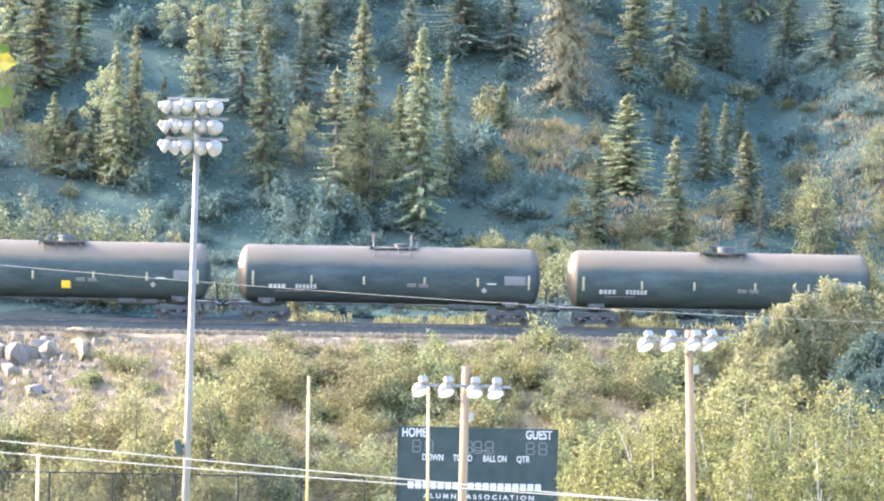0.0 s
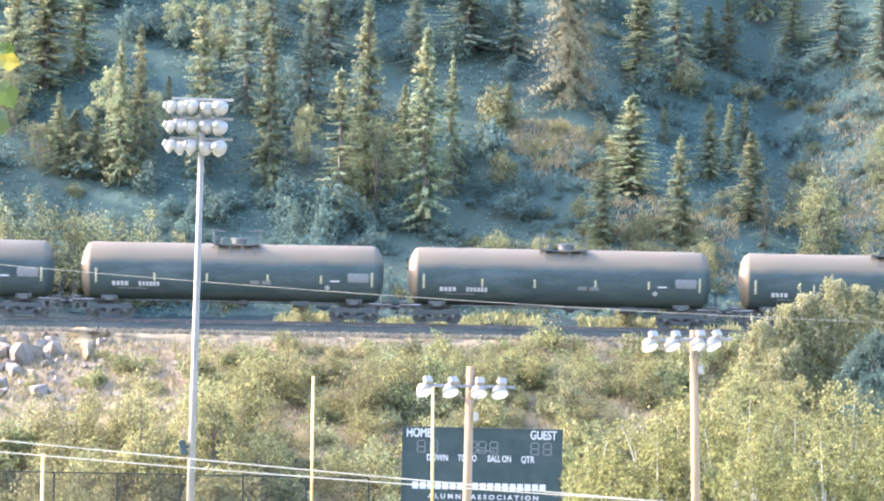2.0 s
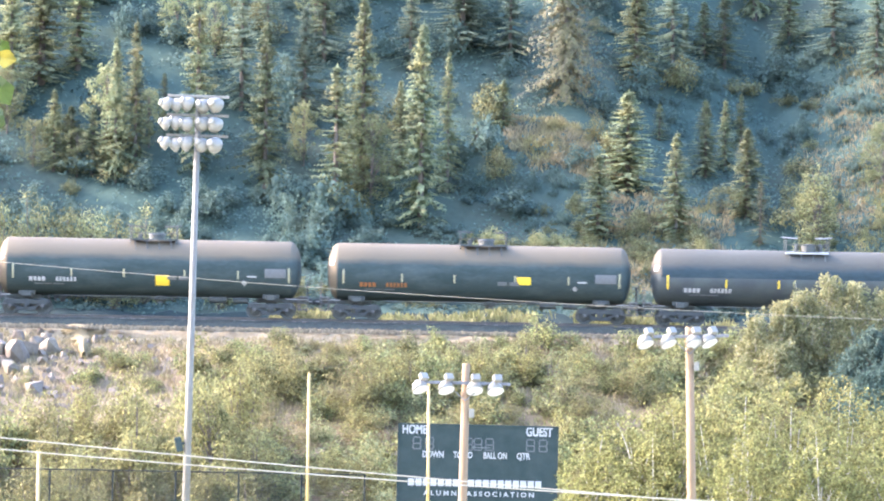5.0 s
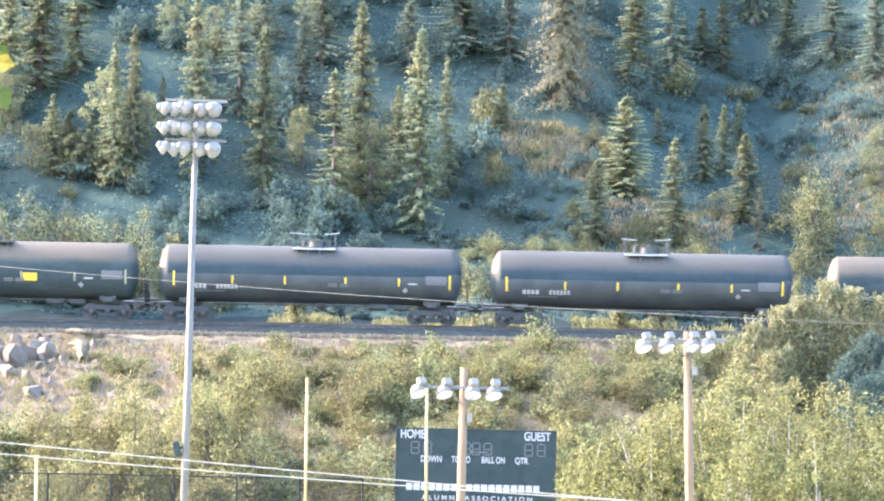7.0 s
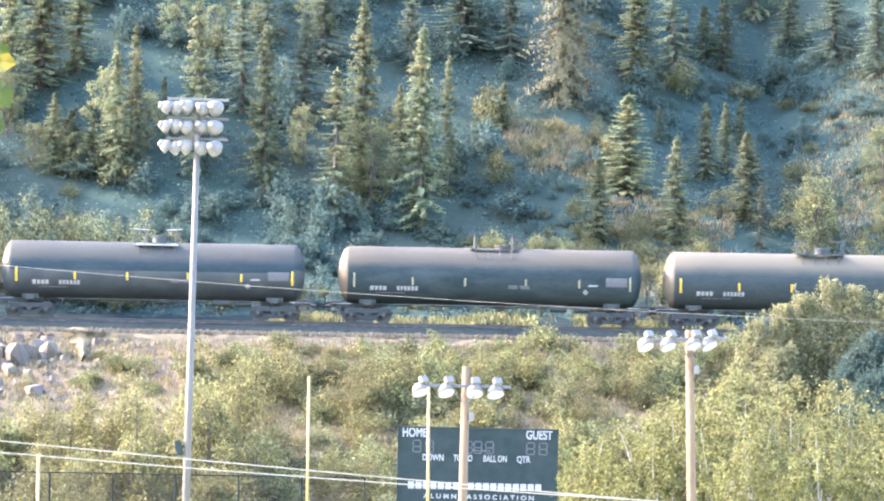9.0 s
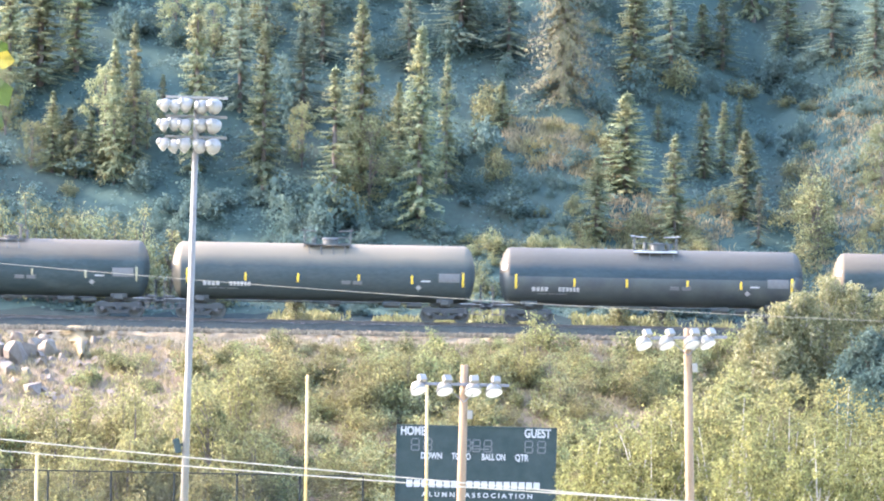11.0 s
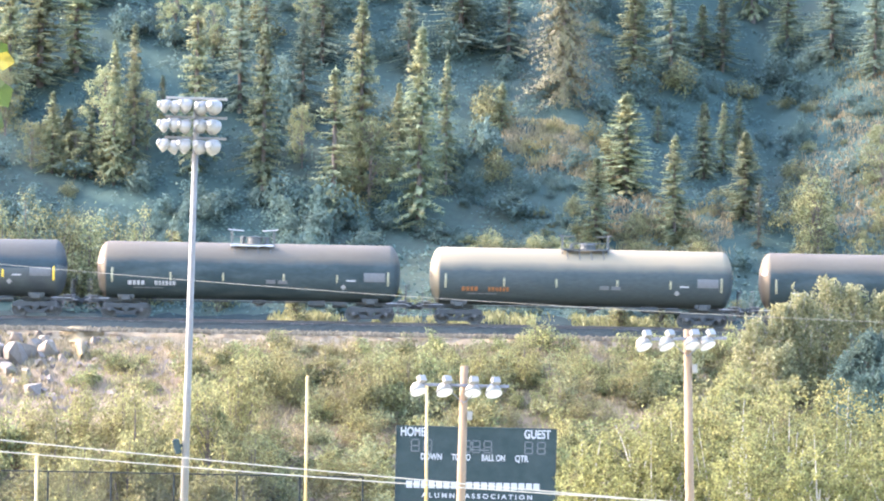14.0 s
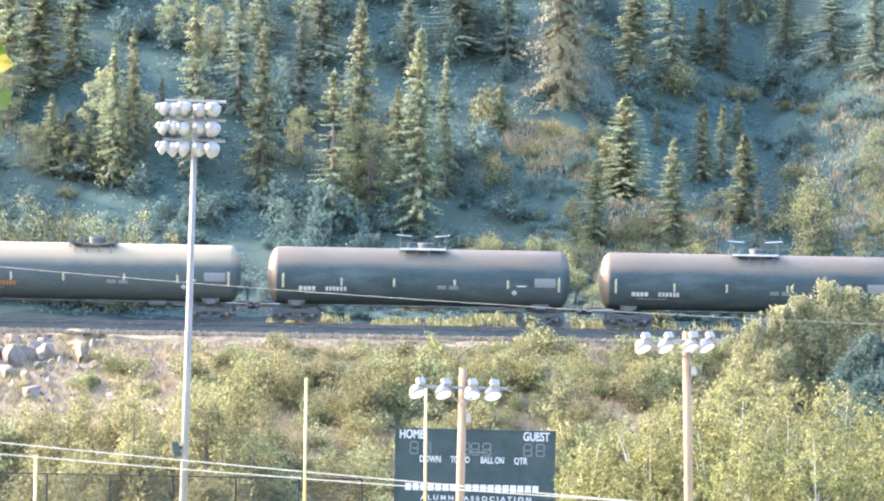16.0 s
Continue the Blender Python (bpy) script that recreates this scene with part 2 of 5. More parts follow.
def tank_paint(name, c, dust, sunlit_top=0.0, top=(0.098, 0.076, 0.051), edge=(3.16, 3.52)):
    """Paint with streaks of dirt, and a painted sunlit tone of given strength on the crown and the leading head of the
    tank.
    """
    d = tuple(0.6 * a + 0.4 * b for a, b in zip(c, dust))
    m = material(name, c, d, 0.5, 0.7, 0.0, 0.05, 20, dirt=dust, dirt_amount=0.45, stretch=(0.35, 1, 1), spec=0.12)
    # Sunlight is painted into the colour above a height on the tank.
    if sunlit_top:
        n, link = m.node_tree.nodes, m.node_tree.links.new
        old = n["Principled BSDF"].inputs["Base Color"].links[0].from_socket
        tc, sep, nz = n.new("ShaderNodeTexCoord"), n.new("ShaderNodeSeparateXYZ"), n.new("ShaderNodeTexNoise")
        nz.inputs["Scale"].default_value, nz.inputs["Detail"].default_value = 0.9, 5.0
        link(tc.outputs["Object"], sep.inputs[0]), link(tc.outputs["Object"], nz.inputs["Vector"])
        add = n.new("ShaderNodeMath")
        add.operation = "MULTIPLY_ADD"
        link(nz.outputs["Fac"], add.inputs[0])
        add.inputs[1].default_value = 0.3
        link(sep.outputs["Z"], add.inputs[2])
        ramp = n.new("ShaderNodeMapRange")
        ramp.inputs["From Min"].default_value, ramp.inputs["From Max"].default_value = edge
        ramp.inputs["To Max"].default_value = sunlit_top
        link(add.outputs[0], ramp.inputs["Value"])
        # The head that faces the sun gets the same painted sunlit tone.
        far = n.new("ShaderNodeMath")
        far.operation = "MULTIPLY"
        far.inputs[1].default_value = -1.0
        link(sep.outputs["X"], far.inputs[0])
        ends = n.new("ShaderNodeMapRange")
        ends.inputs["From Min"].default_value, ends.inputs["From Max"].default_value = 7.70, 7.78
        ends.inputs["To Max"].default_value = min(1.0, 1.6 * sunlit_top)
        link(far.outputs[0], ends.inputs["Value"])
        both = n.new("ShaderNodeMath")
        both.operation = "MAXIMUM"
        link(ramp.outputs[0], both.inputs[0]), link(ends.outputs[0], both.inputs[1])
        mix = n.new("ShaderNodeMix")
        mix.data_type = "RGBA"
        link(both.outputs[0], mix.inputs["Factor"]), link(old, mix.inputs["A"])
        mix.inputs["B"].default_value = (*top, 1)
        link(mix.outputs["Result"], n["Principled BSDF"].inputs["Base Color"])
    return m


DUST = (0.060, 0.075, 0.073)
TANK_BLACK = tank_paint("dusty black tank paint, sunlit crown", (0.018, 0.028, 0.029), DUST, 0.6)
TANK_BROWN = tank_paint("black tank paint, dust streaks, brown sunlit crown", (0.021, 0.032, 0.031), DUST, 0.75)
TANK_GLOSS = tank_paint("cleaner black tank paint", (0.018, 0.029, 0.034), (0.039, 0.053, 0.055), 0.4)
# Grey and cream: sides darkened as shade, crowns coloured as in sun.
TANK_GREY = tank_paint("grey tank paint, shade dark sides, sunlit crown", (0.030, 0.040, 0.040), (0.044, 0.052, 0.050), 0.85, (0.116, 0.097, 0.067), (3.05, 3.65))
TANK_CREAM = tank_paint("cream tank paint, shade dark sides, sunlit crown", (0.033, 0.043, 0.042), (0.048, 0.055, 0.051), 0.95, (0.148, 0.122, 0.079), (3.05, 3.60))
BELLY = material("black belly coating", (0.019, 0.026, 0.029), (0.035, 0.044, 0.041), 0.8, 0.6, 0.0, 0.1)

# ---- building helpers ----
class Shape:
    """Gathers simple solids into one mesh."""

    def __init__(self):
        self.v, self.f = [], []

    def add(self, verts, faces, m=None):
        k = len(self.v)
        self.v += [tuple(m @ Vector(p)) for p in verts] if m else [tuple(p) for p in verts]
        self.f += [tuple(k + i for i in f) for f in faces]
        return self

    def box(self, c, s, m=None, b=0.0):
        hx, hy, hz = (a / 2 for a in s)
        b = b or min(s) * 0.12
        pts, ids = [], {}
        for ix in (-1, 1):
            for iy in (-1, 1):
                for iz in (-1, 1):
                    for ax in range(3):
                        p = [ix * hx, iy * hy, iz * hz]
                        for o in range(3):
                            if o != ax:
                                p[o] -= (ix, iy, iz)[o] * b
                        ids[ix, iy, iz, ax] = len(pts)
                        pts.append((c[0] + p[0], c[1] + p[1], c[2] + p[2]))
        fs = []
        ring = ((-1, -1), (1, -1), (1, 1), (-1, 1))
        for ax in range(3):
            for sgn in (-1, 1):
                q = []
                for a, e in ring:
                    k = [a, e]
                    k.insert(ax, sgn)
                    q.append(ids[(*k, ax)])
                fs.append(tuple(q if (sgn > 0) != (ax == 1) else q[::-1]))
        for ax in range(3):
            o1, o2 = [o for o in range(3) if o != ax]
            for s1 in (-1, 1):
                for s2 in (-1, 1):
                    def at(sa, which):
                        k = [0, 0, 0]
                        k[ax], k[o1], k[o2] = sa, s1, s2
                        return ids[(*k, which)]
                    q = (at(-1, o1), at(1, o1), at(1, o2), at(-1, o2))
                    fs.append(q if (s1 * s2 > 0) == (ax != 1) else q[::-1])
        for ix in (-1, 1):
            for iy in (-1, 1):
                for iz in (-1, 1):
                    q = tuple(ids[ix, iy, iz, a] for a in range(3))
                    fs.append(q if ix * iy * iz > 0 else q[::-1])
        return self.add(pts, fs, m)

    def cyl(self, p0, p1, r0, r1=None, n=10, m=None, cap=True):
        p0, p1 = Vector(p0), Vector(p1)
        r1 = r0 if r1 is None else r1
        z = (p1 - p0).normalized()
        x = z.orthogonal().normalized()
        y = z.cross(x)
        pts = []
        for p, r in ((p0, r0), (p1, r1)):
            pts += [p + (x * math.cos(2 * math.pi * i / n) + y * math.sin(2 * math.pi * i / n)) * r for i in range(n)]
        fs = [(i, (i + 1) % n, n + (i + 1) % n, n + i) for i in range(n)]
        if cap:
            fs += [tuple(range(n))[::-1], tuple(range(n, 2 * n))]
        return self.add(pts, fs, m)

    def tube(self, pts, r0, r1=None, n=6):
        """One bent, tapering tube along pts."""
        r1 = r0 if r1 is None else r1
        pts = [Vector(p) for p in pts]
        k, out = len(pts) - 1, []
        x = (pts[1] - pts[0]).orthogonal().normalized()
        for i, p in enumerate(pts):
            z = (pts[min(k, i + 1)] - pts[max(0, i - 1)]).normalized()
            x = (x - z * x.dot(z)).normalized()
            y, r = z.cross(x), r0 + (r1 - r0) * i / k
            out += [p + (x * math.cos(2 * math.pi * j / n) + y * math.sin(2 * math.pi * j / n)) * r for j in range(n)]
        fs = [(i * n + j, i * n + (j + 1) % n, (i + 1) * n + (j + 1) % n, (i + 1) * n + j) for i in range(k) for j in range(n)]
        return self.add(out, fs + [tuple(range(n))[::-1], tuple(range(k * n, (k + 1) * n))])

    def lathe(self, prof, n=24, m=None):
        """prof: (radius, height) pairs, turned about z."""
        pts, fs = [], []
        for r, z in prof:
            pts += [(r * math.cos(2 * math.pi * i / n), r * math.sin(2 * math.pi * i / n), z) for i in range(n)]
        for j in range(len(prof) - 1):
            for i in range(n):
                fs.append((j * n + i, j * n + (i + 1) % n, (j + 1) * n + (i + 1) % n, (j + 1) * n + i))
        fs += [tuple(range(n))[::-1], tuple(range((len(prof) - 1) * n, len(prof) * n))]
        return self.add(pts, fs, m)

    def mesh(self, name, mat, smooth=False):
        me = bpy.data.meshes.new(name)
        me.from_pydata(self.v, [], self.f)
        me.materials.append(mat)
        if smooth:
            me.polygons.foreach_set("use_smooth", [len(p.vertices) == 4 for p in me.polygons])
        me.update()
        return me


def part(name, shape, mat, parent=None, label="", m=None, smooth=False):
    """One mesh object under a thing or a part. shape: a Shape or a finished mesh."""
    ob = new(name, shape.mesh(name, mat, smooth) if isinstance(shape, Shape) else shape)
    ob.parent = parent
    if m is not None:
        ob.matrix_basis = m
    return tagged(ob, label)


def thing(name, m, label, category, group=""):
    ob = new(name)
    ob.empty_display_size = 0.3
    ob.matrix_basis = m
    return tagged(ob, label, category, group)


def quads_mesh(name, q, mat):
    """A mesh of loose quads from an array (n, 4, 3)."""
    q = np.asarray(q, dtype=np.float32)
    k = len(q)
    me = bpy.data.meshes.new(name)
    me.vertices.add(4 * k), me.loops.add(4 * k), me.polygons.add(k)
    me.vertices.foreach_set("co", q.reshape(-1))
    me.loops.foreach_set("vertex_index", np.arange(4 * k, dtype=np.int32))
    me.polygons.foreach_set("loop_start", np.arange(0, 4 * k, 4, dtype=np.int32))
    me.materials.append(mat)
    me.update(calc_edges=True)
    return me


def unit(a):
    return a / np.maximum(np.linalg.norm(a, axis=-1, keepdims=True), 1e-6)


def leaf_quads(c, n, along, length, width):
    """Pointed leaves: centres c, normals n, directions along; all arrays (k, 3), sizes (k,)."""
    along = unit(along - (along * n).sum(1, keepdims=True) * n)
    side = np.cross(n, along)
    l, w = length[:, None] * along * 0.5, width[:, None] * side * 0.5
    return np.stack([c - l, c + w - l * 0.1, c + l, c - w - l * 0.1], 1)


def lobes_quads(rng, lobes, per_m2, size, shape=0.6, up=0.35, loose=0.75):
    """Leaves on the shells of lobes (x, y, z, r), a third of them inside."""
    out = []
    for x, y, z, r in lobes:
        k = max(6, int(per_m2 * 4 * math.pi * r * r))
        d = unit(rng.normal(size=(k, 3)))
        rad = r * (1 - 0.75 * rng.random(k) ** 2.2) * (1 + 0.18 * rng.normal(size=k))
        c = np.array((x, y, z)) + d * rad[:, None] * np.array((1, 1, 0.85))
        n = unit(d + rng.normal(size=(k, 3)) * loose + np.array((0, 0, up)))
        a = unit(rng.normal(size=(k, 3)) + np.array((0, 0, -0.5)))
        s = size * (0.6 + 0.8 * rng.random(k))
        out.append(leaf_quads(c, n, a, s, s * shape))
    return np.concatenate(out)


def ground_z(x, y):
    """Height of the ground, without its fine unevenness."""
    z = np.interp(y, (-3000, 6, 60, 302, 341, 343.2, 345.6, 354.6, 357, 361, 366, 372, 400, 440, 500, 700, 3000),
                  (16.3, 16.3, 0, 0, 12.6, 13.25, 13.45, 13.45, 13.8, 14.4, 15.6, 18.6, 36, 60, 82, 110, 150))
    return float(z)


def rough_z(x, y):
    w = min(1.0, max(0.0, (y - 300) / 10)) * (0.0 if 344 < y < 356 else 1.0)
    n = noise.noise(Vector((x * 0.16, y * 0.16, 1.7))) * 0.7 + noise.noise(Vector((x * 0.55, y * 0.55, 5.1))) * 0.25 + noise.noise(Vector((x * 1.3, y * 1.3, 9.4))) * 0.16
    return ground_z(x, y) + fold(x, y) + n * w * (0.55 if y < 344 else 1.0)


def fold(x, y):
    """A gully that runs up the slope; its near side falls away from the sun."""
    if y < 374 or x < 8:
        return 0.0
    w = min(1.0, (y - 374) / 9)
    across = (x - 8) / 12 if x < 20 else max(0.0, 1 - (x - 20) / 10)
    return -5.2 * w * w * (3 - 2 * w) * across


def settle(x, y):
    """Where the line of sight to a spot on the even slope meets the slope with its gully; and the ratio of the distances."""
    z = ground_z(x, y)
    k = 1.0
    while k < 1.08 and 18 + (z - 18) * k > ground_z(x * k, y * k) + fold(x * k, y * k) + 0.02:
        k += 0.0005
    return x * k, y * k, k

# ---- ground, track ----
def build_ground():
    xs = np.concatenate([np.linspace(-3000, -120, 12), np.linspace(-100, -42, 12), np.arange(-40, 40.1, 0.8),
                         np.linspace(42, 100, 12), np.linspace(120, 3000, 12)])
    ys = np.concatenate([np.linspace(-2500, -50, 8), np.linspace(-20, 296, 40), np.arange(300, 420, 0.8),
                         np.linspace(423, 500, 20), np.linspace(560, 4500, 14)])
    bm = bmesh.new()
    rows = [[bm.verts.new((x, y, rough_z(x, y))) for x in xs] for y in ys]
    for j in range(len(ys) - 1):
        for i in range(len(xs) - 1):
            f = bm.faces.new((rows[j][i], rows[j][i + 1], rows[j + 1][i + 1], rows[j + 1][i]))
            f.smooth = True
            y = ys[j]
            # Index 3: ground behind the track, with its shade in the colour.
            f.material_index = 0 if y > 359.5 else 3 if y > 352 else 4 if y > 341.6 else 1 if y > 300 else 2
    me = bpy.data.meshes.new("ground")
    bm.to_mesh(me)
    bm.free()
    for m in (SOIL, BANK_SOIL, TURF, SHADE_GROUND, GRAVEL):
        me.materials.append(m)
    return tagged(new("ground", me), "dry grassy bank and blue green forest hillside", "ground", kind="structure")


build_ground()

RAIL_Z = 13.98


def build_track():
    bed = Shape()
    rng = np.random.default_rng(3)
    prof = ((347.0, 13.36), (347.8, 13.76), (348.6, 13.82), (351.4, 13.82), (352.2, 13.76), (353.0, 13.36))
    xs = np.arange(-120, 121, 1.5)
    pts = [(x, y + rng.normal() * 0.06, z + rng.normal() * 0.03) for x in xs for y, z in prof]
    k = len(prof)
    fs = [(i * k + j, (i + 1) * k + j, (i + 1) * k + j + 1, i * k + j + 1) for i in range(len(xs) - 1) for j in range(k - 1)]
    bed.add(pts, [f[::-1] for f in fs])
    ob = tagged(new("track_bed", bed.mesh("track_bed", BALLAST)), "crushed stone railway ballast bed, coloured as in train shade", "track bed", kind="structure")
    # loose stones on the near shoulder
    c = np.stack([rng.uniform(-30, 30, 9000), rng.uniform(341.8, 345.6, 9000), np.zeros(9000)], 1)
    v, f = [], []
    for x, y, _ in c:
        s = 0.04 + 0.07 * rng.random() ** 2
        z = max(ground_z(x, y), np.interp(y, (347.0, 347.8), (13.36, 13.76))) + s * 0.3
        o = len(v)
        v += [(x - s, y - s, z - s), (x + s, y - s * 0.6, z - s), (x + s * 0.7, y + s, z - s), (x - s * 0.8, y + s * 0.7, z - s),
              (x - s * 0.5, y - s * 0.4, z + s * rng.random()), (x + s * 0.5, y - s * 0.3, z + s), (x, y + s * 0.6, z + s * 0.7)]
        f += [(o, o + 1, o + 5, o + 4), (o + 1, o + 2, o + 6, o + 5), (o + 2, o + 3, o + 6), (o + 3, o, o + 4, o + 6), (o + 4, o + 5, o + 6)]
    me = bpy.data.meshes.new("ballast_stones")
    me.from_pydata(v, [], f)
    me.materials.append(STONE)
    tagged(new("ballast_stones", me), "loose pale ballast stones along the shoulder", "gravel", kind="stuff")
    track = tagged(new("track"), "railway track of rusty rails on timber ties", "track", kind="structure")
    track.matrix_basis = pose(0, 350, RAIL_Z)
    for y in (-0.7525, 0.7525):
        r = Shape().box((0, y, -0.02), (240, 0.07, 0.04)).box((0, y, -0.09), (240, 0.018, 0.11)).box((0, y, -0.16), (240, 0.15, 0.02))
        part("rail", r, RAIL, track)
    tie = Shape().box((0, 0, -0.22), (0.23, 2.6, 0.14)).mesh("tie", TIE)
    for i in range(110):
        part("tie", tie, TIE, track, m=pose(-30 + i * 0.55, 0, 0))


build_track()

# ---- the train ----
R_TANK, Z_TANK, HALF = 1.56, 2.62, 8.27
_cache = {}


def cached(key, make):
    if key not in _cache:
        _cache[key] = make()
    return _cache[key]


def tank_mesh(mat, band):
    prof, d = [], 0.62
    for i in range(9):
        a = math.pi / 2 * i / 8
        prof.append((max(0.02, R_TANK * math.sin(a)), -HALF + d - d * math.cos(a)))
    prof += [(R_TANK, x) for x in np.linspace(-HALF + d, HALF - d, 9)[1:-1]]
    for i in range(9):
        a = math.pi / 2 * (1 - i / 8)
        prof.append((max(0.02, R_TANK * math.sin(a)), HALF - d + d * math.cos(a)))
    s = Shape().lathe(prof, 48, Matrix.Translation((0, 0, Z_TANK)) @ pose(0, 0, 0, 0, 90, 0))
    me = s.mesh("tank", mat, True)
    if band:
        me.materials.append(BELLY)
        for p in me.polygons:
            if p.center.z < Z_TANK + 0.1:
                p.material_index = 1
    return me


def curved_panel(x0, x1, z0, z1, lift=0.012, bars=1):
    """Thin sheet bent to the tank's near side."""
    s = Shape()
    for zz0, zz1 in ([(z0, z1)] if bars == 1 else [(z0 + (z1 - z0) * i / bars, z0 + (z1 - z0) * (i + 0.6) / bars) for i in range(bars)]):
        k = 4
        pts = []
        for i in range(k + 1):
            z = zz0 + (zz1 - zz0) * i / k
            h = z - Z_TANK
            y = -math.sqrt(max(0.01, (R_TANK + 0.01) ** 2 - h * h))
            for l in (0, lift):
                u = 1 + l / R_TANK
                pts += [(x0, y * u, Z_TANK + h * u), (x1, y * u, Z_TANK + h * u)]
        fs = []
        for i in range(k):
            a, b = 4 * i, 4 * i + 4
            fs += [(a + 2, a + 3, b + 3, b + 2), (a, b, b + 1, a + 1), (a, a + 2, b + 2, b), (a + 1, b + 1, b + 3, a + 3)]
        fs += [(0, 1, 3, 2), (4 * k, 4 * k + 2, 4 * k + 3, 4 * k + 1)]
        s.add(pts, fs)
    return s


def truck_parts(car, x):
    """A two-axle truck with its side frames, bolster, springs and wheelsets."""
    def side():
        s = Shape()
        s.box((0, 0, 0.66), (2.5, 0.16, 0.26)).box((0, 0, 0.28), (1.1, 0.18, 0.22))
        for k in (-1, 1):
            s.box((k * 0.86, 0, 0.52), (0.34, 0.17, 0.26))
            s.box((k * 0.56, 0, 0.40), (0.50, 0.15, 0.13), Matrix.Translation((k * 0.56, 0, 0.4)) @ pose(0, 0, 0, 0, k * -32, 0) @ Matrix.Translation((-k * 0.56, 0, -0.4)))
            s.cyl((k * 0.89, -0.16, 0.46), (k * 0.89, 0.10, 0.46), 0.12, n=10)
        return s.mesh("side_frame", RUST_STEEL)

    def wheels():
        s = Shape().cyl((0, -0.95, 0), (0, 0.95, 0), 0.08, n=8)
        for k in (-1, 1):
            m = pose(0, k * 0.76, 0, 90 * k, 0, 0)
            s.lathe([(0.10, -0.07), (0.16, -0.07), (0.18, -0.02), (0.33, -0.01), (0.36, -0.07), (0.455, -0.07), (0.46, -0.05),
                     (0.42, -0.04), (0.415, 0.07), (0.36, 0.07), (0.34, 0.02), (0.17, 0.03), (0.15, 0.09), (0.09, 0.09)], 20, m)
            for j in range(3):
                a = 2 * math.pi * j / 3
                s.box((0.26 * math.cos(a), k * 0.80, 0.26 * math.sin(a)), (0.07, 0.03, 0.07))
        return s.mesh("wheelset", WHEEL)

    t = part("truck", cached("bolster", lambda: Shape().box((0, 0, 0.56), (0.40, 2.3, 0.24)).cyl((0, 0, 0.6), (0, 0, 0.84), 0.3, n=14).mesh("truck", RUST_STEEL)), None, car, "rusty two-axle freight truck", pose(x, 0, 0))
    for y in (-1.0, 1.0):
        part("side_frame", cached("side", side), None, t, m=pose(0, y, 0))
        part("spring", cached("spring", lambda: Shape().cyl((0, 0, 0.36), (0, 0, 0.56), 0.17).mesh("spring", RUST_STEEL)), None, t, m=pose(0, y * 1.02, 0))
    for k in (-1, 1):
        part("bearing_cap", cached("cap", lambda: Shape().cyl((0, -1.20, 0.46), (0, -1.14, 0.46), 0.09, n=10).mesh("bearing_cap", GREY_STEEL)), None, t, m=pose(k * 0.89, 0, 0))
        part("brake_beam", cached("beam", lambda: Shape().box((0, 0, 0.42), (0.16, 1.9, 0.22)).box((0, 0, 0.62), (0.5, 0.5, 0.14)).mesh("brake_beam", RUST_STEEL)), None, t, m=pose(k * 0.36, 0, 0))
    return [part("wheelset", cached("wheelset", wheels), None, t, m=pose(k * 0.89, 0, 0.42)) for k in (-1, 1)]


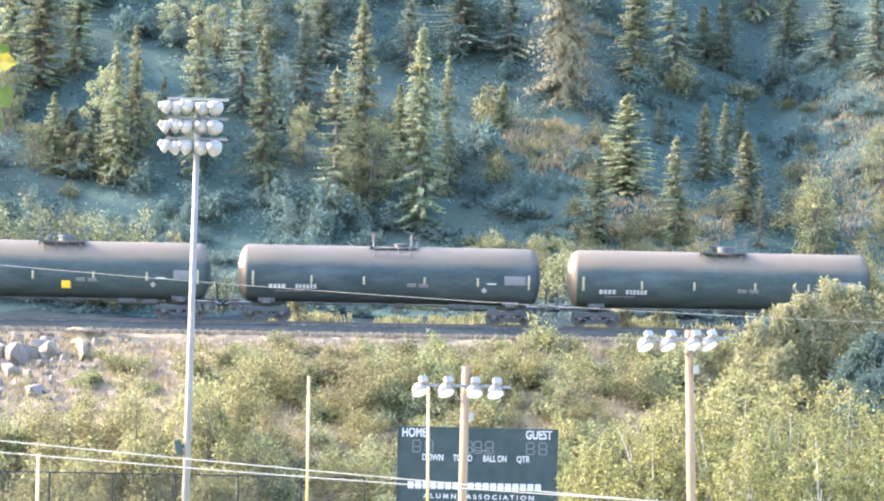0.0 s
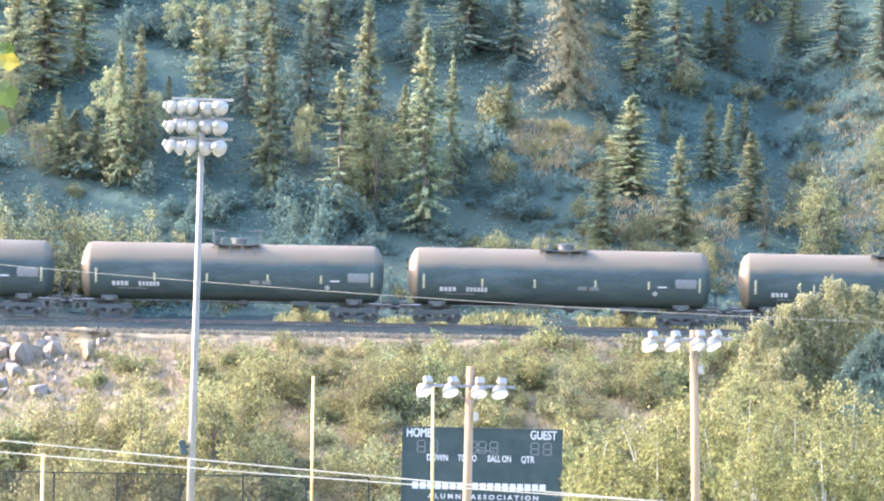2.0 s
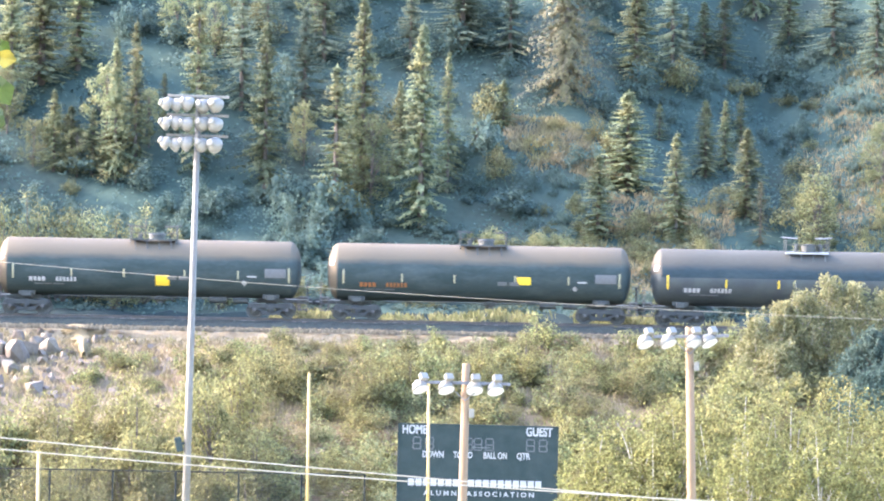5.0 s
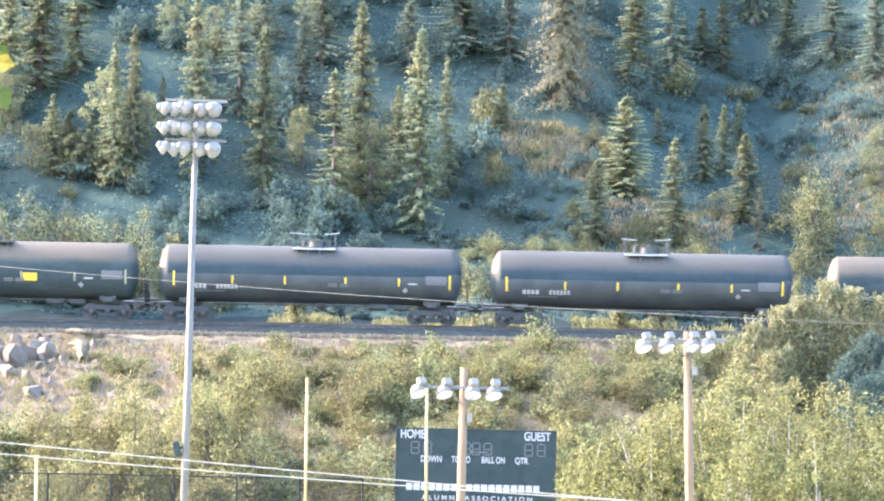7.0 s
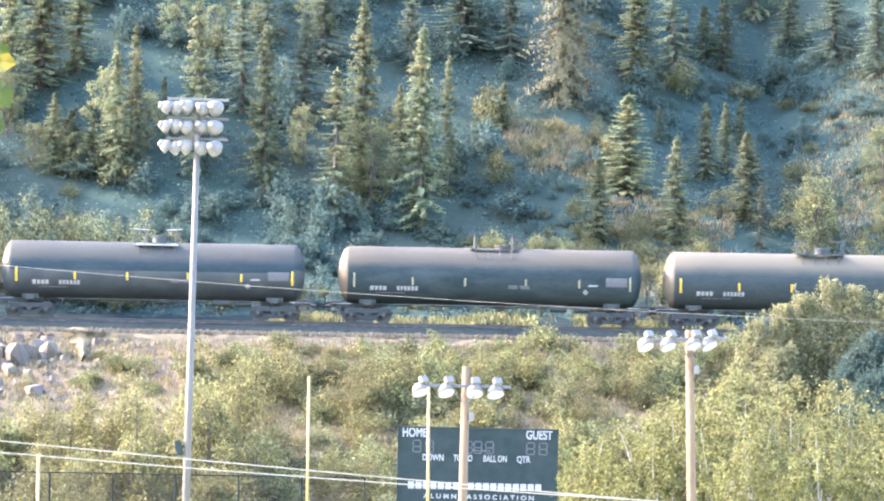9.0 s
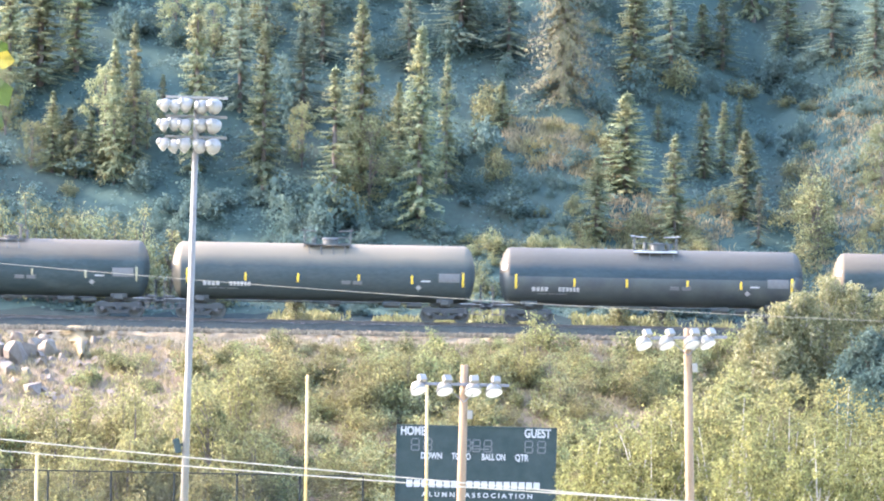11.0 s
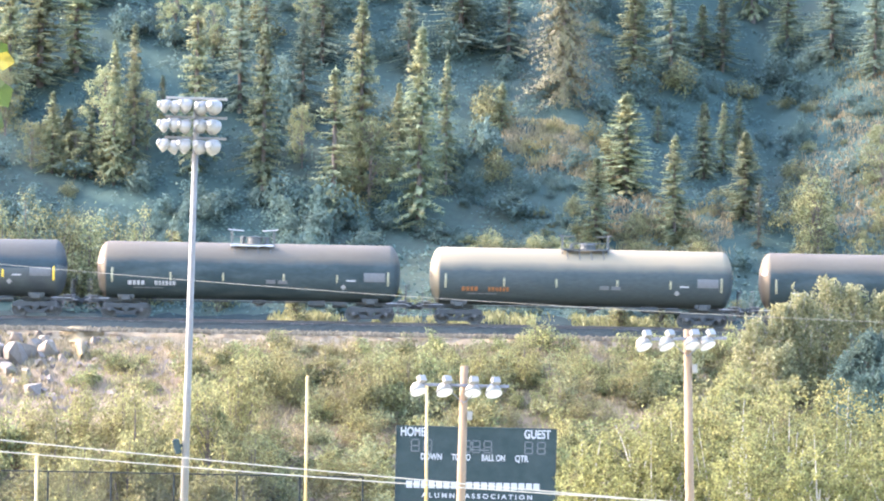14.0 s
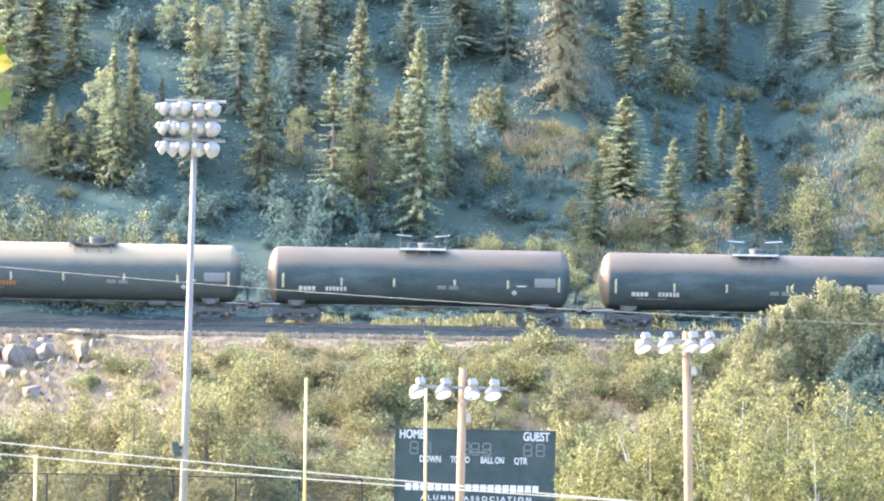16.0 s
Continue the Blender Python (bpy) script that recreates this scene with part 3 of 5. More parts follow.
def platform_meshes(style):
    """Walkway, railing and fittings on top of the tank, round the manway."""
    top = Z_TANK + R_TANK
    out = []
    if style in ("dome", "edge"):
        w = Shape()
        for y in (-1, 1):
            w.box((0, y * 0.80, top - 0.03), (2.5, 0.54, 0.06))
        for x in (-1, 1):
            w.box((x * 1.0, 0, top + 0.01), (0.5, 1.3, 0.06))
        out.append(("walkway", w, BLACK_STEEL))
        if style == "edge":
            out.append(("toe_board", Shape().box((0, -1.085, top - 0.02), (2.5, 0.03, 0.11)), GRATING))
        h = Shape().lathe([(0.42, 0), (0.42, 0.30), (0.46, 0.31), (0.46, 0.36), (0.38, 0.41), (0.1, 0.43)], 24, Matrix.Translation((0.15, 0, top - 0.08)))
        out.append(("manway_housing", h, BLACK_STEEL))
        rails = ((-1.25, -0.95), (1.25, -0.95)), ((-1.25, 0.95), (1.25, 0.95))
        v = Shape().box((-0.75, -0.35, top + 0.1), (0.22, 0.2, 0.3))
        out.append(("valve", v, BLACK_STEEL))
        out.append(("valve", Shape().cyl((-0.72, 0.2, top - 0.05), (-0.72, 0.2, top + 0.3), 0.10), BLACK_STEEL))
    elif style == "posts":
        w = Shape()
        for y in (-1, 1):
            w.box((0, y * 0.62, top - 0.10), (2.6, 0.34, 0.05))
        for x in (-1, 1):
            w.box((x * 1.1, 0, top - 0.03), (0.3, 1.3, 0.05))
        out.append(("walkway", w, BLACK_STEEL))
        for x, hh, ww in ((-1.05, 0.70, 0.55), (1.02, 0.72, 0.5), (1.38, 0.42, 0.3)):
            v = Shape().cyl((x, -0.3, top - 0.08), (x, -0.3, top + hh), 0.075, n=10)
            v.box((x - 0.1, -0.3, top + hh + 0.02), (ww, 0.34, 0.06), Matrix.Translation((x, 0, top + hh)) @ pose(0, 0, 0, 0, 14, 0) @ Matrix.Translation((-x, 0, -top - hh)))
            out.append(("valve", v, GREY_STEEL))
        out.append(("manway_housing", Shape().lathe([(0.34, 0), (0.34, 0.12), (0.42, 0.14), (0.42, 0.20), (0.1, 0.22)], 18, Matrix.Translation((0.45, 0, top - 0.05))), GREY_STEEL))
        rails = ()
    else:
        w = Shape()
        for y in (-1, 1):
            w.box((0, y * 0.80, top - 0.12), (2.35, 0.55, 0.05))
        for x in (-1, 1):
            w.box((x * 0.95, 0, top - 0.06), (0.45, 1.1, 0.05))
        out.append(("walkway", w, GRATING))
        out.append(("toe_board", Shape().box((0, -1.08, top - 0.12), (2.35, 0.03, 0.10)), GRATING))
        h = Shape().lathe([(0.42, 0), (0.42, 0.34), (0.46, 0.35), (0.46, 0.40), (0.1, 0.44)], 20, Matrix.Translation((0.1, 0, top - 0.05)))
        out.append(("manway_housing", h, BLACK_STEEL))
        v = Shape().cyl((-0.55, 0, top), (-0.55, 0, top + 0.4), 0.12)
        out.append(("valve", v, BLACK_STEEL))
        out.append(("valve", Shape().cyl((0.75, 0, top), (0.75, 0, top + 0.3), 0.14).box((0.75, 0, top + 0.32), (0.36, 0.10, 0.06)), BLACK_STEEL))
        rails = ((-1.15, -1.05), (1.15, -1.05)), ((-1.15, 1.05), (1.15, 1.05))
    for (x0, y0), (x1, y1) in rails:
        r = Shape()
        for x in (x0, x1):
            r.cyl((x, y0, top - 0.25), (x, y0, top + 0.72), 0.034, n=6)
        r.cyl((x0, y0, top + 0.34), (x1, y1, top + 0.34), 0.022, n=6)
        out.append(("railing", r, BLACK_STEEL))
        for x, d in ((x0, 0.62), (x1, -0.62)):
            out.append(("handrail", Shape().tube([(x - d * 0.3, y0, top + 0.75), (x, y0, top + 0.72), (x + d, y0, top + 0.68)], 0.030, n=6), GREY_STEEL if style == "dome" else GRATING))
    for x in (-1.0, -0.35, 0.3, 0.95):
        b = Shape().cyl((x, -1.0, top - 0.06), (x + 0.05, -1.2, top - 0.55), 0.03, n=6)
        out.append(("bracket", b, BLACK_STEEL))
    return out


def tank_car(x, paint, label, style="dome", tape=STRIPE_PALE, band=False, placard=None, marks=MARK_WHITE, square=None):
    """A tank car, its origin on the rails below its middle. Returns it and its wheelsets."""
    car = thing("tank_car", pose(x, 350, RAIL_Z), label, "tank car", "tank cars of the train")
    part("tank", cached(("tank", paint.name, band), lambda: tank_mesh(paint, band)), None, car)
    for s in (-1, 1):
        def sill():
            q = Shape().box((s * 7.4, 0, 0.98), (3.1, 0.36, 0.30)).box((s * 8.62, 0, 0.98), (0.16, 2.5, 0.22)).box((s * 6.65, 0, 1.10), (0.5, 2.3, 0.30))
            for y in (-0.75, 0.75):
                q.box((s * 6.65, y, 1.45), (0.9, 0.12, 0.8))
            return q.mesh("sill", BLACK_STEEL)
        part("sill", cached(("sill", s), sill), None, car)

        def deck():
            q = Shape().box((s * 8.42, 0, 1.18), (0.5, 2.9, 0.05))
            for y in (-1.42, 1.42):
                q.cyl((s * 8.62, y, 0.45), (s * 8.62, y, 2.05), 0.02, n=5).cyl((s * 8.2, y, 0.45), (s * 8.2, y, 1.2), 0.02, n=5)
                for z in (0.48, 0.85):
                    q.cyl((s * 8.62, y, z), (s * 8.2, y, z), 0.02, n=5)
            q.cyl((s * 8.62, -1.42, 2.05), (s * 8.62, 1.42, 2.05), 0.02, n=5)
            return q.mesh("end_platform", GREY_STEEL)
        part("end_platform", cached(("deck", s), deck), None, car)
        part("coupler", cached(("coupler", s), lambda: Shape().box((s * 8.82, 0, 0.88), (0.34, 0.16, 0.20)).box((s * 9.0, s * 0.06, 0.88), (0.22, 0.30, 0.26)).mesh("coupler", RUST_STEEL)), None, car)
        part("air_hose", cached(("hose", s), lambda: Shape().tube([(s * 8.7, 0.3, 0.85), (s * 8.85, 0.32, 0.55), (s * 9.02, 0.2, 0.48)], 0.03, n=6).mesh("air_hose", BLACK_STEEL)), None, car)

    for s in (-1, 1):
        part("uncoupling_lever", cached(("lever", s), lambda: Shape().tube([(s * 7.5, -1.30, 1.06), (s * 8.62, -1.32, 1.04), (s * 8.75, -1.2, 0.94), (s * 8.9, -0.3, 0.94)], 0.022, n=6).mesh("uncoupling_lever", GRATING)), None, car, "pale uncoupling lever")
        part("step", cached(("step", s), lambda: Shape().box((s * 7.95, -1.38, 0.52), (0.42, 0.10, 0.04)).box((s * 7.76, -1.38, 0.78), (0.04, 0.05, 0.54)).box((s * 8.14, -1.38, 0.78), (0.04, 0.05, 0.54)).mesh("step", GREY_STEEL)), None, car)

    def brake():
        return Shape().lathe([(0.26, -0.02), (0.29, 0), (0.26, 0.02)], 18, pose(8.75, 0.8, 2.0, 0, 90, 0)).cyl((8.6, 0.8, 1.2), (8.6, 0.8, 2.05), 0.05, n=6).mesh("hand_brake", RUST_STEEL)
    part("hand_brake", cached("brake", brake), None, car)
    part("brake_cylinder", cached("bcyl", lambda: Shape().cyl((4.6, -0.4, 0.92), (5.4, -0.4, 0.92), 0.17, n=12).cyl((3.3, -0.45, 0.95), (4.2, -0.45, 0.95), 0.2, n=12).cyl((-6.2, -0.25, 0.98), (6.2, -0.25, 0.98), 0.03, n=5).mesh("brake_cylinder", BLACK_STEEL)), None, car)
    part("brake_pipe", cached("pipe", lambda: Shape().cyl((-5.2, -0.95, 1.06), (5.3, -0.95, 1.06), 0.014, n=6).mesh("brake_pipe", MARK_GREY)), None, car, "pale brake pipe under the tank")
    part("outlet_valve", cached("outlet", lambda: Shape().lathe([(0.2, 0), (0.2, 0.12), (0.34, 0.16), (0.4, 0.35), (0.4, 0.6)], 16, Matrix.Translation((0.6, 0, 0.72))).box((0.6, 0, 0.95), (1.3, 0.9, 0.06)).mesh("outlet_valve", BLACK_STEEL)), None, car)
    for name, shape, mat in cached(("top", style), lambda: [(n, s.mesh(n, m), m) for n, s, m in platform_meshes(style)]):
        part(name, shape, None, car, m=pose(0.2, 0, 0))
    for i in range(6):
        xx = (-7.38, -4.2, -1.35, 1.95, 4.85, 7.62)[i]
        tall = i in (0, 5)
        part("reflector", cached(("tape", tape.name, tall), lambda: curved_panel(-0.045, 0.045, Z_TANK - (0.66 if tall else 0.52), Z_TANK + (0.12 if tall else -0.08)).mesh("reflector", tape)), None, car, m=pose(xx, 0, 0))
    part("notice_panel", cached("notice", lambda: curved_panel(6.30, 7.45, Z_TANK - 0.42, Z_TANK + 0.06).mesh("notice_panel", MARK_GREY)), None, car, "grey stencilled notice panel")

    def lettering(x0, widths, z0, z1):
        s, at = Shape(), x0
        for w in widths:
            q = curved_panel(at, at + w, z0, z1)
            s.add(q.v, q.f)
            at += w + 0.07
        return s
    part("marking", cached(("mark", marks.name), lambda: lettering(-6.5, (0.18, 0.16, 0.15, 0.17), Z_TANK - 0.80, Z_TANK - 0.57).mesh("marking", marks)), None, car, "stencilled bars")
    part("marking", cached(("count", marks.name), lambda: lettering(-5.05, (0.13, 0.12, 0.13, 0.13, 0.12, 0.13), Z_TANK - 0.80, Z_TANK - 0.57).mesh("marking", marks)), None, car, "stencilled bars")
    part("marking", cached("mark2", lambda: lettering(-6.2, (0.5, 0.35, 0.6), Z_TANK - 0.97, Z_TANK - 0.91).mesh("marking", MARK_GREY)), None, car)
    part("marking", cached("mark3", lambda: lettering(1.0, (0.5, 0.001, 0.5), Z_TANK - 0.62, Z_TANK - 0.42).mesh("marking", MARK_GREY)), None, car)
    part("marking", cached("mark4", lambda: lettering(5.35, (0.5,), Z_TANK - 0.42, Z_TANK - 0.34).mesh("marking", MARK_WHITE)), None, car)

    def diamond():
        s = Shape()
        y = -math.sqrt(R_TANK ** 2 - 0.77 ** 2) - 0.03
        return s.add([(5.2, y, 1.72), (5.36, y - 0.12, 1.88), (5.2, y - 0.2, 2.04), (5.04, y - 0.12, 1.88), (5.2, y + 0.02, 1.72), (5.36, y - 0.10, 1.88), (5.2, y - 0.18, 2.04), (5.04, y - 0.10, 1.88)],
                     [(0, 1, 2, 3), (7, 6, 5, 4), (0, 4, 5, 1), (1, 5, 6, 2), (2, 6, 7, 3), (3, 7, 4, 0)]).mesh("hazard_placard", WHITE)
    part("hazard_placard", cached("diamond", diamond), None, car, "white diamond placard")
    part("head_placard", cached("headp", lambda: Shape().box((0, 0, 0), (0.32, 0.03, 0.32), Matrix.Translation((-7.99, -1.25, Z_TANK + 0.48)) @ pose(0, 0, 0, -18, 0, -52), b=0.004).mesh("head_placard", WHITE)), None, car, "white placard on the tank head")
    if square:
        part("warning_panel", cached(("square", square), lambda: curved_panel(*square).mesh("warning_panel", STRIPE)), None, car, "yellow warning panel")
    return car, truck_parts(car, -6.65) + truck_parts(car, 6.65)


TRAIN_SPEED = 13.376
CARS = []


def build_train():
    plain, brown, clean = "dusty black tank car with faded tape", "dusty tank car with sunlit brown crown paint and domed manway", "cleaner black tank car with bright yellow tape"
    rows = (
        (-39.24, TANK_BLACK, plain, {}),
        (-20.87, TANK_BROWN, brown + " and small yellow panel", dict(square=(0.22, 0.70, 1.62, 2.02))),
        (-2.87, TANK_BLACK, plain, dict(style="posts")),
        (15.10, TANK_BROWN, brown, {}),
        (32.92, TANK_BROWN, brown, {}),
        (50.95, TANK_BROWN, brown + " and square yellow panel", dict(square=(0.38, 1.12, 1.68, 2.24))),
        (68.92, TANK_BROWN, "dusty tank car with sunlit brown crown paint, orange stencils and yellow panel", dict(square=(2.05, 2.80, 2.06, 2.48), marks=ORANGE, tape=STRIPE_PALE)),
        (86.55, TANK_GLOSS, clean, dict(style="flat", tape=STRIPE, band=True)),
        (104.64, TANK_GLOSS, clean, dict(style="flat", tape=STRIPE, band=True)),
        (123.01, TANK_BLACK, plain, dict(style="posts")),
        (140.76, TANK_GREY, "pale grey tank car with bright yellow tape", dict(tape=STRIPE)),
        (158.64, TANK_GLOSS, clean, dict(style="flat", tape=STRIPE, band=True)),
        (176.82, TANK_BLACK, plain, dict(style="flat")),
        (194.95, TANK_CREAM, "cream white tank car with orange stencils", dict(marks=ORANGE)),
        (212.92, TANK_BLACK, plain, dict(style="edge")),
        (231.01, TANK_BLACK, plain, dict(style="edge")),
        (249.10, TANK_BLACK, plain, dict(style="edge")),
    )
    for x, paint, label, extra in rows:
        CARS.append((x, *tank_car(x, paint, label, **extra)))


build_train()

# ---- trees and shrubs ----
def conifer_meshes(seed, h=10.0, r=1.8, mat=None, bare=0.0, step=0.34, hang=0.0, fine=0.8, wide=0.5):
    """Trunk and needled boughs of a spruce h high, with a spread of r."""
    rng = np.random.default_rng(seed)
    mat = mat or SPRUCE
    trunk = Shape().cyl((0, 0, -0.6), (0, 0, h * 0.55), 0.02 * h * 0.8, 0.011 * h, 8).cyl((0, 0, h * 0.55), (0, 0, h * 0.985), 0.011 * h, 0.012, 6)
    c, n, a, ln, wd = [], [], [], [], []
    z = h * 0.06
    gap = rng.random(8)
    while z < h * 0.99:
        f = 1 - z / h
        spread = r * min(1.0, f ** 0.75 * 1.12) * (0.5 + 0.5 * min(1.0, z / (0.16 * h)))
        k = int(rng.integers(5, 8))
        for _ in range(k):
            az = rng.random() * 2 * math.pi
            length = spread * (0.55 + 0.6 * rng.random()) * (0.72 + 0.5 * gap[int(az / 6.2832 * 8) % 8])
            if rng.random() < bare or length < 0.05:
                continue
            out = np.array((math.cos(az), math.sin(az), 0))
            tilt = 0.45 * (1 - f) - 0.30 * f - 0.35 * hang
            m = max(2, int(length / (0.17 * fine)))
            if hang:
                trunk.tube([tuple(out * length * s + np.array((0, 0, z + length * (tilt * s - 0.25 * s * s + 0.16 * s ** 3)))) for s in (0, 0.35, 0.7, 1.0)], 0.014, 0.005, 4)
            for j in range(m):
                s = (j + 0.4 + rng.random() * 0.5) / m
                p = out * length * s + np.array((0, 0, z + length * (tilt * s - 0.25 * s * s + 0.16 * s ** 3)))
                p = p + rng.normal(size=3) * 0.14 * hang
                for side in (-1, 1):
                    turn = side * (0.5 + 0.5 * rng.random())
                    d = np.array((math.cos(az + turn), math.sin(az + turn), -0.30 - 1.3 * hang * rng.random() + 0.3 * rng.normal()))
                    size = (0.26 + 0.22 * rng.random()) * (1.15 - 0.45 * s) * fine
                    c.append(p + d * size * 0.35), n.append((out[0] * (0.5 + hang) + rng.normal() * 0.35, out[1] * (0.5 + hang) + rng.normal() * 0.35, 0.8 - 0.5 * hang)), a.append(d)
                    ln.append(size), wd.append(size * wide)
                if rng.random() < 0.5:
                    c.append(p + np.array((0, 0, -0.10))), n.append((out[0], out[1], 0.3 * rng.normal())), a.append((rng.normal() * 0.3, rng.normal() * 0.3, -1)), ln.append(0.26), wd.append(0.12)
        z += step * (0.55 + 0.6 * rng.random()) * (0.45 + 0.75 * f)
    c.append((0, 0, h)), n.append((0, -1, 0.1)), a.append((0, 0, 1)), ln.append(0.5), wd.append(0.07)
    q = leaf_quads(np.array(c), unit(np.array(n, dtype=float)), np.array(a, dtype=float), np.array(ln), np.array(wd))
    return trunk.mesh("trunk", BARK), quads_mesh("crown", q, mat)


SPRUCE_LABEL = "tall green spruce standing on the forest slope"


def make_tree(name, meshes, label, category, group, m):
    ob = thing(name, m, label, category, group)
    part("trunk", meshes[0], None, ob)
    part("crown", meshes[1], None, ob)
    return ob


def turned(x, y, z, sx, sz, rz, lean=0.0):
    return Matrix.Translation((x, y, z)) @ Euler((radians(lean), 0, radians(rz))).to_matrix().to_4x4() @ Matrix.Diagonal((sx, sx, sz, 1))


def build_spruces():
    kinds = [conifer_meshes(s, 10, 1.8, None, b, st) for s, b, st in ((1, 0.0, 0.27), (2, 0.08, 0.28), (3, 0.16, 0.30), (4, 0.04, 0.26), (5, 0.24, 0.32))]
    dead = conifer_meshes(9, 10, 3.0, DEAD, 0.22, 0.19, 0.8, 0.75, 0.24)
    darks = [conifer_meshes(s, 10, 2.2, HAZE_SPRUCE, b, 0.31) for s, b in ((14, 0.1), (15, 0.2), (16, 0.3))]
    thin = conifer_meshes(11, 10, 2.0, DEAD, 0.35, 0.42, 0.3, 1.0, 0.3)
    rng = random.Random(4)
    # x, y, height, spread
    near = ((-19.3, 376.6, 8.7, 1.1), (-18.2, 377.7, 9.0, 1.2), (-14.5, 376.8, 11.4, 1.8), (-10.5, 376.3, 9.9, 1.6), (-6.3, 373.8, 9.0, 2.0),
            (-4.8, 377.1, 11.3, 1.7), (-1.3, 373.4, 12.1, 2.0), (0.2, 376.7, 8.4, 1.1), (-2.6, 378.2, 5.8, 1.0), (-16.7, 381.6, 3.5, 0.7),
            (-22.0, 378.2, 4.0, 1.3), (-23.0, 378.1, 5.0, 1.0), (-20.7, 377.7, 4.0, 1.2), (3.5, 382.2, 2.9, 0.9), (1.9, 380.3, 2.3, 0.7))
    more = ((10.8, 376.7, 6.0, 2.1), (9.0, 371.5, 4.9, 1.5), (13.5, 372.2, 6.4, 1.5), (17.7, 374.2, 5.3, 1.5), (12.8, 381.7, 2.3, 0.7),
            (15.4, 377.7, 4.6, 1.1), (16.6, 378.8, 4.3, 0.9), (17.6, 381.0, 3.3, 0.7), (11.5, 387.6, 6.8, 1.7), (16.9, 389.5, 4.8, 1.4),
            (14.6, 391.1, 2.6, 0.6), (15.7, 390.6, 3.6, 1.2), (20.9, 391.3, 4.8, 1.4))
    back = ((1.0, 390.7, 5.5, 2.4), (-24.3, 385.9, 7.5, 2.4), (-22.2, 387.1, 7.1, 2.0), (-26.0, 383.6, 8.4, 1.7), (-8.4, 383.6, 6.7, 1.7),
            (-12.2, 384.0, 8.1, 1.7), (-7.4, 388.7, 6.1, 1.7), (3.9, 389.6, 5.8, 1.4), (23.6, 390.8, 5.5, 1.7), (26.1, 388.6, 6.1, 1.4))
    first = {}

    def put(i, x, y, h, r, label=SPRUCE_LABEL, meshes=None):
        key = i if meshes is None else label
        if y < 400:
            x, y, k = settle(x, y)
            h, r = h * k, r * k
        m = turned(x, y, rough_z(x, y) - 0.1, r / (1.8 if meshes is None else 3.0 if meshes is dead else 2.1), h / 10, rng.uniform(0, 360))
        if key not in first:
            first[key] = make_tree("spruce_tree", meshes or kinds[i], label, "tree", "spruces on the slope", turned(0, 0, 0, 1, 1, 0))
            first[key].matrix_basis = m
            first[key].scale = m.to_scale()
            return
        made = copy_thing(first[key], Matrix())
        made.matrix_basis = m

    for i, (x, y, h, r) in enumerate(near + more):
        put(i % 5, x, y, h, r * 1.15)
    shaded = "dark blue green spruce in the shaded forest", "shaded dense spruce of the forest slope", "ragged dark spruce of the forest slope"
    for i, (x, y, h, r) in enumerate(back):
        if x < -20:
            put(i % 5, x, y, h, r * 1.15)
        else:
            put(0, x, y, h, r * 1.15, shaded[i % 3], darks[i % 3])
    put(0, 7.2, 385.5, 9.6, 3.3, "large grey dying spruce with drooping bare boughs", dead)
    put(0, 18.4, 371.5, 3.8, 1.1, "small nearly bare grey spruce at the slope's foot", thin)
    # Unseen trees above the view, added to shade the upper slope.
    for _ in range(110):
        x, y = rng.uniform(-75, 40) if rng.random() < 0.25 else rng.uniform(-22, 40), rng.uniform(401, 436)
        put(rng.randrange(5), x, y, rng.uniform(9, 16), rng.uniform(1.6, 2.6))
    for _ in range(18):
        x = rng.uniform(-31, 30) if rng.random() < 0.25 else rng.uniform(-31, 4)
        i = rng.randrange(3)
        put(0, x, rng.uniform(388, 399), rng.uniform(3.5, 8.0), rng.uniform(1.2, 2.2), shaded[i], darks[i])
    # Unseen trees left of the view, added to shade the slope.
    for _ in range(95):
        put(rng.randrange(5), rng.uniform(-68, -31), rng.uniform(361, 400) if rng.random() < 0.5 else rng.uniform(361, 377), rng.uniform(4, 7.5), rng.uniform(1.6, 2.4))


build_spruces()


def shrub_meshes(seed, mat, leaf=0.22, density=9, tall=1.0, n=9):
    """A bush about 2 m across and 2 m high, of stems and leafy lobes."""
    rng = np.random.default_rng(seed)
    stems, lobes = Shape(), []
    for _ in range(n):
        a, d = rng.random() * 6.283, rng.random() ** 0.6 * 0.75
        top = (d * math.cos(a), d * math.sin(a), tall * (0.5 + 1.2 * rng.random() * (1.1 - d)))
        stems.tube([(top[0] * 0.2, top[1] * 0.2, -0.3), (top[0] * 0.6, top[1] * 0.6, top[2] * 0.6), top], 0.03, 0.012, 5)
        lobes.append((*top, 0.28 + 0.24 * rng.random()))
        for _ in range(2):
            lobes.append((top[0] + rng.normal() * 0.3, top[1] + rng.normal() * 0.3, max(0.15, top[2] * rng.uniform(0.25, 0.95)), 0.22 + 0.2 * rng.random()))
    return stems.mesh("stem", BARK), quads_mesh("foliage", lobes_quads(rng, lobes, density, leaf), mat)


